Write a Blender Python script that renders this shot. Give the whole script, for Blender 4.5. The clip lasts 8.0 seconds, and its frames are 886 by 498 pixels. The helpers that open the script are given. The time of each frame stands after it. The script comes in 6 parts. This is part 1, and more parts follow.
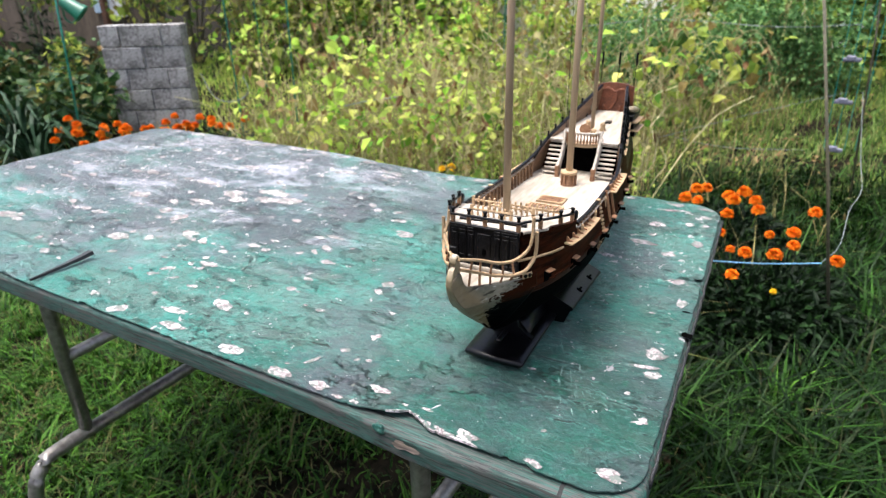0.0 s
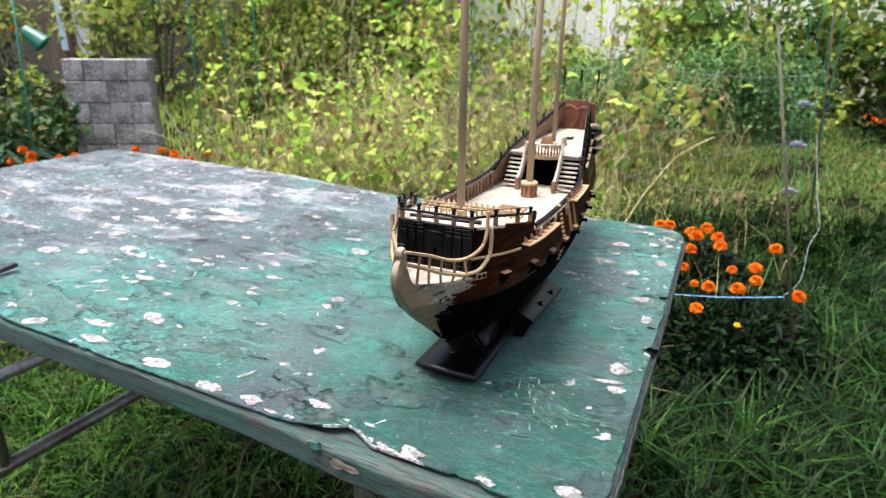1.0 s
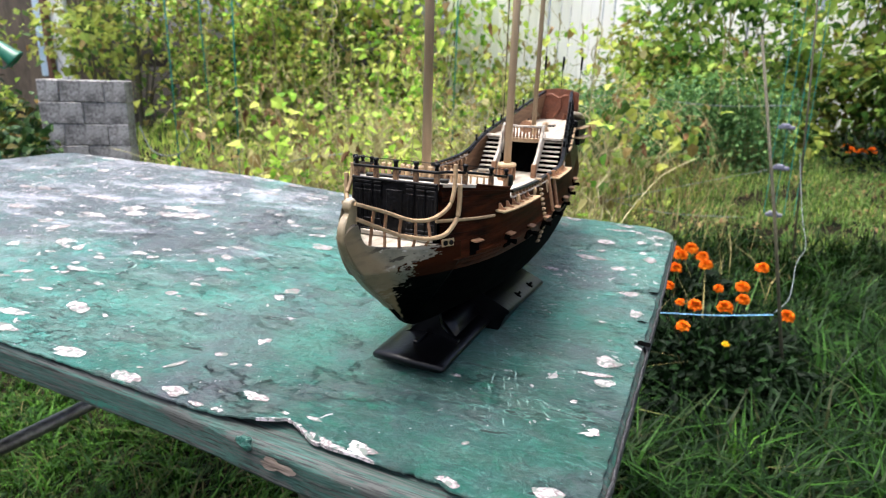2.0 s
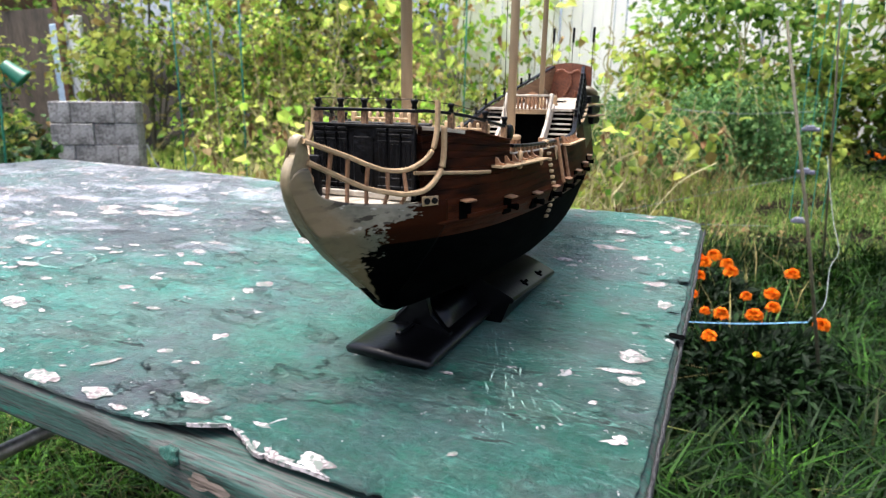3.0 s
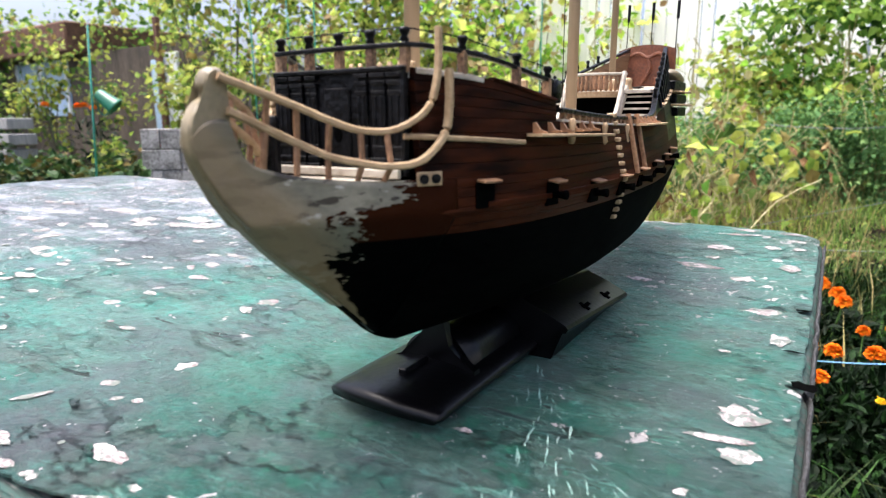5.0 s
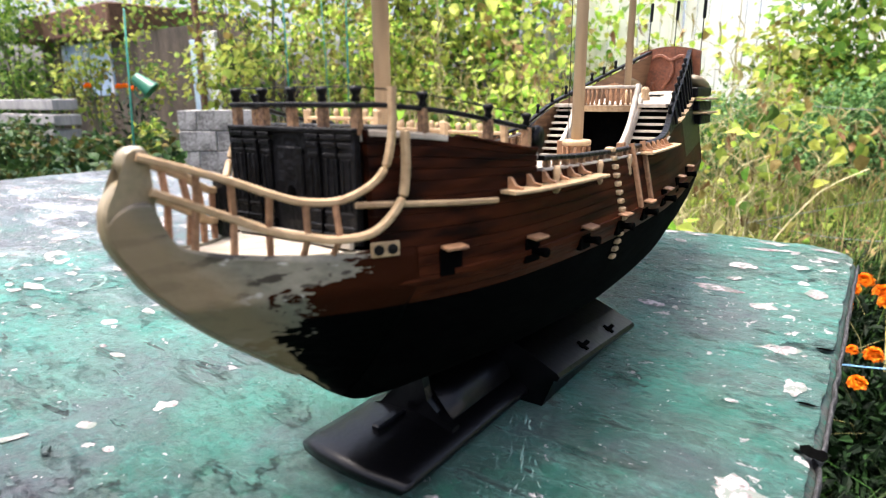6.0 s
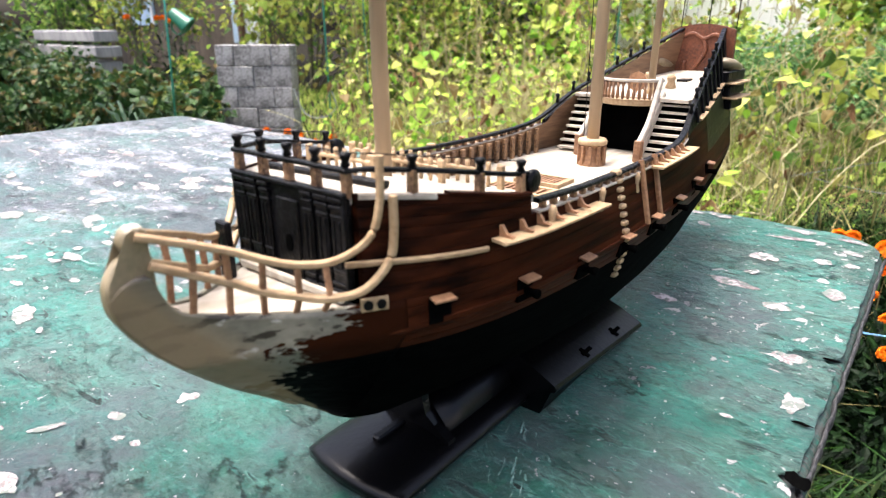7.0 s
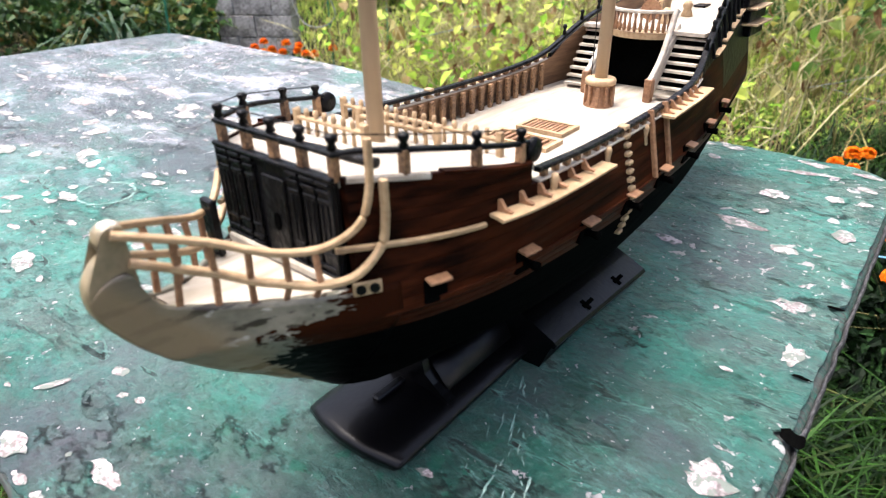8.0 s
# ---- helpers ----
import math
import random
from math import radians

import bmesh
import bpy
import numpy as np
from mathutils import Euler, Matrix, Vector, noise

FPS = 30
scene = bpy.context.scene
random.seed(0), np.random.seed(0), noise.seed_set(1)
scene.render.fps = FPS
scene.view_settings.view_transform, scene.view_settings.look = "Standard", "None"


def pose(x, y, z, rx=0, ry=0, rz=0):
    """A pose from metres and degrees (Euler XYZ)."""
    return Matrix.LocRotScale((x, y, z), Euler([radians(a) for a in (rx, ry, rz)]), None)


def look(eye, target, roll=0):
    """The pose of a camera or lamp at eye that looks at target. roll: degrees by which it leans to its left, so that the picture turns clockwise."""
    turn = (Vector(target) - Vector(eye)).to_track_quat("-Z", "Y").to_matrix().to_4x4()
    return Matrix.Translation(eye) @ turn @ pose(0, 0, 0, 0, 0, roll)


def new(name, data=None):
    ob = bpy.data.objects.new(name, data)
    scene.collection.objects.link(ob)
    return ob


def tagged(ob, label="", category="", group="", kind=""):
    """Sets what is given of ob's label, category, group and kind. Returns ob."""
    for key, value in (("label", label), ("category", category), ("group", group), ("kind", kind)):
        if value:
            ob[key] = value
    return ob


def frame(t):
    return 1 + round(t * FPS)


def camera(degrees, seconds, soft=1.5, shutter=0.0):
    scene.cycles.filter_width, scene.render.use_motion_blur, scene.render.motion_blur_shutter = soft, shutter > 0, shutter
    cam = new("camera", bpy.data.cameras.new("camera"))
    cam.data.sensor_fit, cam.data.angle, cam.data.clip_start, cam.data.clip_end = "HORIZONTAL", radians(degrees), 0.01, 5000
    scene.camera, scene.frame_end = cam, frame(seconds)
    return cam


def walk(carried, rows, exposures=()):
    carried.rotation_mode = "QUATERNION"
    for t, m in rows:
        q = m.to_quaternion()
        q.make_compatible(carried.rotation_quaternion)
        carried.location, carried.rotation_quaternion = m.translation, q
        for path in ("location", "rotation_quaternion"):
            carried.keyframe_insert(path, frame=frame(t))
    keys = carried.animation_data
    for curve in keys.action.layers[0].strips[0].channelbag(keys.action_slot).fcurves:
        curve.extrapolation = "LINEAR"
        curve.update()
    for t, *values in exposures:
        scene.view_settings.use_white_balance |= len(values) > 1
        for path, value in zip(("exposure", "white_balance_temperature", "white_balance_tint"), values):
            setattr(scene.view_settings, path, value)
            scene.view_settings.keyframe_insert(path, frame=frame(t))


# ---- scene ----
cam = camera(71.8, 8.0, soft=1.2)
cam.data.dof.use_dof = True
cam.data.dof.focus_distance, cam.data.dof.aperture_fstop = 0.46, 13.0
PATH = [
    (0, (0.079, -0.594, 1.099), (-0.839, 0.985, 0.283), -1.2),
    (0.5, (0.075, -0.585, 1.07), (-0.813, 1.033, 0.3), -0.8),
    (1, (0.082, -0.564, 1.042), (-0.772, 1.113, 0.366), 0.7),
    (1.5, (0.079, -0.541, 1.003), (-0.733, 1.181, 0.39), 1.7),
    (3, (0.057, -0.427, 0.905), (-0.816, 1.301, 0.405), 0.7),
    (3.5, (0.049, -0.397, 0.882), (-0.887, 1.306, 0.409), 0.7),
    (4, (0.036, -0.372, 0.871), (-0.965, 1.305, 0.439), 0.6),
    (4.5, (0.029, -0.342, 0.864), (-1.022, 1.309, 0.452), 0.1),
    (6, (0.039, -0.273, 0.897), (-1.144, 1.264, 0.408), -0.6),
    (6.5, (0.042, -0.265, 0.927), (-1.169, 1.226, 0.366), -0.3),
    (7, (0.05, -0.257, 0.943), (-1.186, 1.156, 0.253), -0.3),
    (7.5, (0.05, -0.253, 0.955), (-1.181, 1.104, 0.153), -1.4),
    (8, (0.04, -0.239, 0.963), (-1.134, 1.07, 0.01), -1.0),
]
walk(cam, [(t, look(eye, target, roll)) for t, eye, target, roll in PATH], [(0, 1.32, 6150, 9), (1.5, 1.38, 6150, 9), (3, 1.48, 6150, 9), (4.5, 1.5, 6150, 10), (6, 1.88, 6450, 11), (8, 1.65, 6300, 11)])

# ---- world, sun, exposure ----
world = bpy.data.worlds.new("sky")
scene.world = world
world.use_nodes = True
sky = world.node_tree.nodes.new("ShaderNodeTexSky")
sky.sky_type = "NISHITA"
sky.sun_disc = False
sky.sun_elevation, sky.sun_rotation = radians(75), radians(-124)
sky.air_density, sky.dust_density = 0.7, 8.0
world.node_tree.nodes["Background"].inputs[1].default_value = 0.15
world.node_tree.links.new(sky.outputs[0], world.node_tree.nodes["Background"].inputs[0])
sun = new("sun", bpy.data.lights.new("sun", "SUN"))
sun.data.energy, sun.data.angle, sun.data.color = 1.6, radians(34), (1.0, 0.96, 0.92)
sun.matrix_world = look((-1.2, -0.8, 5.5), (0, 0, 0))


# ---- materials ----
def material(name, colour, rough=0.6, other=None, scale=8.0, amount=0.5, bump=0.0, bump_scale=40.0, metal=0.0,
             island=0.0, pieces=0.0, stretch=(1, 1, 1), spec=0.5, translucent=0.0):
    """A surface of two colours mixed by two scales of noise, with fine relief. island / pieces vary the value."""
    m = bpy.data.materials.new(name)
    m.use_nodes = True
    n, l = m.node_tree.nodes, m.node_tree.links
    p = n["Principled BSDF"]
    p.inputs["Roughness"].default_value, p.inputs["Metallic"].default_value = rough, metal
    p.inputs["Specular IOR Level"].default_value = spec
    co, mp = n.new("ShaderNodeTexCoord"), n.new("ShaderNodeMapping")
    mp.inputs["Scale"].default_value = stretch
    l.new(co.outputs["Object"], mp.inputs[0])
    big, fine = n.new("ShaderNodeTexNoise"), n.new("ShaderNodeTexNoise")
    big.inputs["Scale"].default_value, fine.inputs["Scale"].default_value = scale, scale * 7.3
    big.inputs["Detail"].default_value = fine.inputs["Detail"].default_value = 6
    for t in (big, fine):
        l.new(mp.outputs[0], t.inputs["Vector"])
    both = n.new("ShaderNodeMath")
    both.operation = "MULTIPLY_ADD"
    both.inputs[1].default_value = 0.5
    l.new(fine.outputs[0], both.inputs[0])
    half = n.new("ShaderNodeMath")
    half.operation = "MULTIPLY"
    half.inputs[1].default_value = 0.5
    l.new(big.outputs[0], half.inputs[0])
    l.new(half.outputs[0], both.inputs[2])
    ramp = n.new("ShaderNodeValToRGB")
    ramp.color_ramp.elements[0].position, ramp.color_ramp.elements[1].position = 0.5 - 0.16 / max(amount, 0.05) * 0.5, 0.5 + 0.16 / max(amount, 0.05) * 0.5
    ramp.color_ramp.elements[0].color = (*colour, 1)
    ramp.color_ramp.elements[1].color = (*(other or [c * 1.5 for c in colour]), 1)
    l.new(both.outputs[0], ramp.inputs[0])
    out = ramp.outputs[0]
    if island or pieces:
        hsv = n.new("ShaderNodeHueSaturation")
        src = n.new("ShaderNodeObjectInfo") if pieces else n.new("ShaderNodeNewGeometry")
        rnd = src.outputs["Random"] if pieces else src.outputs["Random Per Island"]
        k = pieces or island
        mr = n.new("ShaderNodeMapRange")
        mr.inputs["To Min"].default_value, mr.inputs["To Max"].default_value = 1 - k, 1 + k
        l.new(rnd, mr.inputs[0])
        l.new(mr.outputs[0], hsv.inputs["Value"])
        l.new(out, hsv.inputs["Color"])
        out = hsv.outputs[0]
    l.new(out, p.inputs["Base Color"])
    if bump:
        bt, bn = n.new("ShaderNodeTexNoise"), n.new("ShaderNodeBump")
        bt.inputs["Scale"].default_value, bt.inputs["Detail"].default_value = bump_scale, 5
        bn.inputs["Strength"].default_value, bn.inputs["Distance"].default_value = bump, 0.3 / bump_scale
        l.new(mp.outputs[0], bt.inputs["Vector"])
        l.new(bt.outputs[0], bn.inputs["Height"])
        l.new(bn.outputs[0], p.inputs["Normal"])
    if translucent:
        tr, mix = n.new("ShaderNodeBsdfTranslucent"), n.new("ShaderNodeMixShader")
        mix.inputs[0].default_value = translucent
        l.new(out, tr.inputs[0])
        l.new(p.outputs[0], mix.inputs[1])
        l.new(tr.outputs[0], mix.inputs[2])
        l.new(mix.outputs[0], n["Material Output"].inputs[0])
    return m


def leaf_material(name, ramp_colours, rough=0.55, translucent=0.35):
    """Leaves whose colour runs over a ramp from leaf to leaf."""
    m = material(name, (0.1, 0.2, 0.03), rough, translucent=translucent, spec=0.14)
    n, l = m.node_tree.nodes, m.node_tree.links
    geo, ramp = n.new("ShaderNodeNewGeometry"), n.new("ShaderNodeValToRGB")
    l.new(geo.outputs["Random Per Island"], ramp.inputs[0])
    e = ramp.color_ramp.elements
    while len(e) < len(ramp_colours):
        e.new(0.5)
    for k, c in enumerate(ramp_colours):
        e[k].position, e[k].color = k / (len(ramp_colours) - 1), (*c, 1)
    old = n["Color Ramp"]
    mixc = n.new("ShaderNodeMix")
    mixc.data_type, mixc.blend_type = "RGBA", "MULTIPLY"
    mixc.inputs["Factor"].default_value = 0.5
    old.color_ramp.elements[0].color, old.color_ramp.elements[1].color = (0.55, 0.55, 0.5, 1), (1, 1, 1, 1)
    l.new(ramp.outputs[0], mixc.inputs["A"])
    l.new(old.outputs[0], mixc.inputs["B"])
    for node in n:
        if node.type == "BSDF_PRINCIPLED":
            l.new(mixc.outputs["Result"], node.inputs["Base Color"])
        if node.type == "BSDF_TRANSLUCENT":
            l.new(mixc.outputs["Result"], node.inputs[0])
    return m


def table_paint():
    """Old green paint: bleached and greyed patches, dark grime towards one end, fine white flecks and cracks."""
    m = bpy.data.materials.new("weathered_green_paint")
    m.use_nodes = True
    n, l = m.node_tree.nodes, m.node_tree.links
    p = n["Principled BSDF"]
    p.inputs["Specular IOR Level"].default_value = 0.5
    co = n.new("ShaderNodeTexCoord")

    def tex(scale, detail=6, rough=0.6, distort=0.0, stretch=(1, 1, 1)):
        mp, t = n.new("ShaderNodeMapping"), n.new("ShaderNodeTexNoise")
        mp.inputs["Scale"].default_value = stretch
        l.new(co.outputs["Object"], mp.inputs[0])
        l.new(mp.outputs[0], t.inputs["Vector"])
        t.inputs["Scale"].default_value, t.inputs["Detail"].default_value = scale, detail
        t.inputs["Roughness"].default_value, t.inputs["Distortion"].default_value = rough, distort
        return t.outputs[0]

    def step(v, lo, hi):
        r = n.new("ShaderNodeMapRange")
        r.inputs["From Min"].default_value, r.inputs["From Max"].default_value = lo, hi
        l.new(v, r.inputs[0])
        return r.outputs[0]

    def mix(f, a, b, kind="MIX"):
        x = n.new("ShaderNodeMix")
        x.data_type, x.blend_type = "RGBA", kind
        for socket, v in ((x.inputs["Factor"], f), (x.inputs["A"], a), (x.inputs["B"], b)):
            if isinstance(v, (tuple, float)):
                socket.default_value = (*v, 1) if isinstance(v, tuple) else v
            else:
                l.new(v, socket)
        return x.outputs["Result"]

    def arith(op, a, b):
        x = n.new("ShaderNodeMath")
        x.operation = op
        for k, v in enumerate((a, b)):
            if isinstance(v, float):
                x.inputs[k].default_value = v
            else:
                l.new(v, x.inputs[k])
        return x.outputs[0]

    sep = n.new("ShaderNodeSeparateXYZ")
    l.new(co.outputs["Object"], sep.inputs[0])
    base = mix(step(tex(6, 9, 0.65), 0.36, 0.66), (0.018, 0.120, 0.094), (0.062, 0.300, 0.250))

    def spot(cx, cy, rx, ry):
        """A soft-edged oval: 1 at its middle, 0 at its rim."""
        dx = arith("MULTIPLY", arith("SUBTRACT", sep.outputs[0], cx), 1 / rx)
        dy = arith("MULTIPLY", arith("SUBTRACT", sep.outputs[1], cy), 1 / ry)
        d = arith("SQRT", arith("ADD", arith("MULTIPLY", dx, dx), arith("MULTIPLY", dy, dy)), 0.0)
        return step(d, 1.0, 0.2)

    # a fresher mint patch, and a darker emerald one before the stand
    base = mix(arith("MULTIPLY", arith("MULTIPLY", spot(-0.33, -0.06, 0.26, 0.14), step(tex(16, 9, 0.7), 0.36, 0.6)), 0.75), base, (0.095, 0.42, 0.345))
    base = mix(arith("MULTIPLY", arith("MULTIPLY", spot(-0.06, -0.16, 0.34, 0.24), step(tex(13, 9, 0.7), 0.26, 0.54)), 0.88), base, (0.008, 0.066, 0.047))
    # thin worn paint that lets the warm grey board through
    field = arith("ADD", tex(14, 10, 0.66, 0.1, (0.6, 1, 1)), arith("MULTIPLY", arith("SUBTRACT", tex(3.2, 3, 0.5), 0.5), 0.16))
    worn = step(field, 0.535, 0.56)
    base = mix(arith("MULTIPLY", worn, 0.42), base, (0.105, 0.108, 0.098))
    rub = step(arith("ADD", tex(44, 11, 0.76, 0.3, (0.55, 1, 1)), arith("MULTIPLY", arith("SUBTRACT", tex(4.5, 5, 0.6), 0.5), 0.55)), 0.50, 0.545)
    base = mix(arith("MULTIPLY", rub, 0.40), base, (0.118, 0.116, 0.108))
    # bleached paint
    base = mix(arith("MULTIPLY", step(tex(4.5, 10, 0.68), 0.5, 0.68), 0.5), base, (0.13, 0.27, 0.24))
    base = mix(arith("MULTIPLY", step(tex(34, 8, 0.7), 0.55, 0.68), 0.4), base, (0.085, 0.31, 0.245))
    for scale, lo, hi, k, colour in ((70, 0.52, 0.60, 0.5, (0.062, 0.074, 0.068)), (210, 0.52, 0.60, 0.6, (0.014, 0.042, 0.034)), (95, 0.56, 0.64, 0.6, (0.12, 0.38, 0.31)), (260, 0.55, 0.62, 0.55, (0.17, 0.33, 0.29)), (420, 0.55, 0.61, 0.5, (0.020, 0.030, 0.026))):
        base = mix(arith("MULTIPLY", step(tex(scale, 8, 0.78, 0, (0.62, 1, 1)), lo, hi), k), base, colour)
    # emerald coat deepened in streaks before the stand: the ship's soft shade painted in
    stand_shade = arith("MULTIPLY", spot(-0.05, -0.10, 0.36, 0.30), step(tex(9, 10, 0.72, 0.3, (0.6, 1, 1)), 0.34, 0.56))
    base = mix(arith("MULTIPLY", stand_shade, 0.62), base, (0.008, 0.070, 0.050))
    # islets of thick old paint in the dark patch
    blob = arith("MULTIPLY", step(tex(85, 3, 0.45, 0.2), 0.60, 0.63), spot(-0.09, -0.12, 0.22, 0.16))
    base = mix(arith("MULTIPLY", blob, 0.8), base, (0.012, 0.135, 0.085))
    # grime that gathers over the middle of the far half
    zone = arith("MULTIPLY", step(sep.outputs[0], -0.30, -0.70), step(sep.outputs[1], -0.16, 0.08))
    grime = arith("MULTIPLY", step(arith("ADD", tex(5, 10, 0.7), arith("MULTIPLY", zone, 0.16)), 0.51, 0.66), 0.9)
    base = mix(arith("MULTIPLY", grime, 0.8), base, (0.088, 0.078, 0.104))
    # pale smears, spread wider to paint in the sky's sheen there
    smear_and_sheen = arith("MULTIPLY", step(tex(11, 11, 0.78, 0.4, (0.5, 1, 1)), 0.50, 0.62), zone)
    base = mix(arith("MULTIPLY", smear_and_sheen, 0.8), base, (0.46, 0.46, 0.52))
    soot = arith("MULTIPLY", step(tex(30, 9, 0.75, 0.2, (0.5, 1, 1)), 0.56, 0.63), zone)
    base = mix(arith("MULTIPLY", soot, 0.7), base, (0.030, 0.028, 0.032))
    # short dark cracks at the lips of lifting paint
    ridge = arith("ABSOLUTE", arith("SUBTRACT", field, 0.545), 0.0)
    crack = arith("MULTIPLY", step(ridge, 0.008, 0.002), step(tex(23, 4, 0.6), 0.53, 0.59))
    base = mix(arith("MULTIPLY", crack, 0.8), base, (0.012, 0.013, 0.012))
    lift = tex(95, 4, 0.6, 0.5, (0.30, 1, 1))
    dash = arith("MULTIPLY", step(lift, 0.640, 0.655), step(tex(9, 4, 0.6), 0.42, 0.55))
    base = mix(arith("MULTIPLY", arith("MULTIPLY", step(lift, 0.605, 0.62), step(tex(9, 4, 0.6), 0.42, 0.55)), 0.5), base, (0.16, 0.36, 0.31))
    base = mix(arith("MULTIPLY", dash, 0.9), base, (0.010, 0.012, 0.011))
    # crackled ridges, thickest round the stand and towards the end, with highlights painted alongside
    wrinkle = tex(52, 9, 0.72, 0.8, (0.34, 1, 1))
    rough_area = arith("MULTIPLY", step(tex(6.5, 5, 0.65), 0.40, 0.54), step(sep.outputs[0], -0.62, -0.25))
    curl = arith("MULTIPLY", step(wrinkle, 0.590, 0.612), rough_area)
    base = mix(arith("MULTIPLY", arith("MULTIPLY", step(wrinkle, 0.545, 0.585), rough_area), 0.42), base, (0.20, 0.37, 0.33))
    base = mix(arith("MULTIPLY", curl, 0.82), base, (0.016, 0.028, 0.025))
    # flakes and specks where paint has gone, thick in the far half
    side = arith("MULTIPLY", step(sep.outputs[0], -0.22, -0.02), step(sep.outputs[1], -0.1, 0.15))
    thick = arith("ADD", arith("MULTIPLY", arith("MAXIMUM", zone, side), 0.05), arith("MULTIPLY", step(tex(3.5, 4, 0.6), 0.35, 0.75), 0.07))
    fleck = step(arith("ADD", tex(62, 7, 0.66, 0.3), thick), 0.688, 0.70)
    speck = step(arith("ADD", tex(190, 3, 0.6), thick), 0.725, 0.74)
    bare = arith("MAXIMUM", fleck, speck)
    base = mix(bare, base, (0.55, 0.51, 0.52))
    l.new(base, p.inputs["Base Color"])
    rr = n.new("ShaderNodeMapRange")
    rr.inputs["To Min"].default_value, rr.inputs["To Max"].default_value = 0.24, 0.46
    l.new(tex(14, 6), rr.inputs[0])
    l.new(rr.outputs[0], p.inputs["Roughness"])
    h = arith("ADD", arith("MULTIPLY", tex(130, 9, 0.75), 1.1), arith("MULTIPLY", crack, -1.5))
    h = arith("ADD", h, arith("MULTIPLY", tex(20, 6, 0.65), 1.4))
    h = arith("ADD", h, arith("ADD", arith("MULTIPLY", bare, -0.5), arith("MULTIPLY", dash, -1.2)))
    h = arith("ADD", h, arith("MULTIPLY", worn, -0.45))
    h = arith("ADD", h, arith("MULTIPLY", curl, -1.1))
    bn = n.new("ShaderNodeBump")
    bn.inputs["Strength"].default_value, bn.inputs["Distance"].default_value = 1.0, 0.005
    l.new(h, bn.inputs["Height"])
    l.new(bn.outputs[0], p.inputs["Normal"])
    return m


def hull_paint():
    """Dark brown stained planks, with a rubbed grey primer towards the bow."""
    m = material("stained_brown_planks", (0.004, 0.0009, 0.0004), 0.5, (0.042, 0.0104, 0.0035), 16, 0.95, 0.3, 160, spec=0.05, pieces=0.1, stretch=(1, 0.12, 1.6))
    n, l = m.node_tree.nodes, m.node_tree.links
    p = n["Principled BSDF"]
    old = p.inputs["Base Color"].links[0].from_socket
    co, sep, nz = n.new("ShaderNodeTexCoord"), n.new("ShaderNodeSeparateXYZ"), n.new("ShaderNodeTexNoise")
    mp = n.new("ShaderNodeMapping")
    mp.inputs["Scale"].default_value = (1, 0.3, 1.6)
    l.new(co.outputs["Object"], mp.inputs[0])
    l.new(mp.outputs[0], nz.inputs["Vector"])
    nz.inputs["Scale"].default_value, nz.inputs["Detail"].default_value = 90, 6
    l.new(co.outputs["Object"], sep.inputs[0])
    # along the ship, plus height, plus a ragged brush edge
    a, b, r = n.new("ShaderNodeMath"), n.new("ShaderNodeMath"), n.new("ShaderNodeMapRange")
    a.operation = b.operation = "MULTIPLY_ADD"
    a.inputs[1].default_value = 0.055
    l.new(nz.outputs[0], a.inputs[0])
    l.new(sep.outputs[1], a.inputs[2])
    b.inputs[1].default_value = 0.75
    l.new(sep.outputs[2], b.inputs[0])
    l.new(a.outputs[0], b.inputs[2])
    r.inputs["From Min"].default_value, r.inputs["From Max"].default_value = -0.0235, -0.0135
    l.new(b.outputs[0], r.inputs[0])
    mx = n.new("ShaderNodeMix")
    mx.data_type = "RGBA"
    mx.inputs["A"].default_value = (0.2, 0.205, 0.175, 1)
    l.new(r.outputs[0], mx.inputs["Factor"])
    l.new(old, mx.inputs["B"])
    l.new(mx.outputs["Result"], p.inputs["Base Color"])
    return m


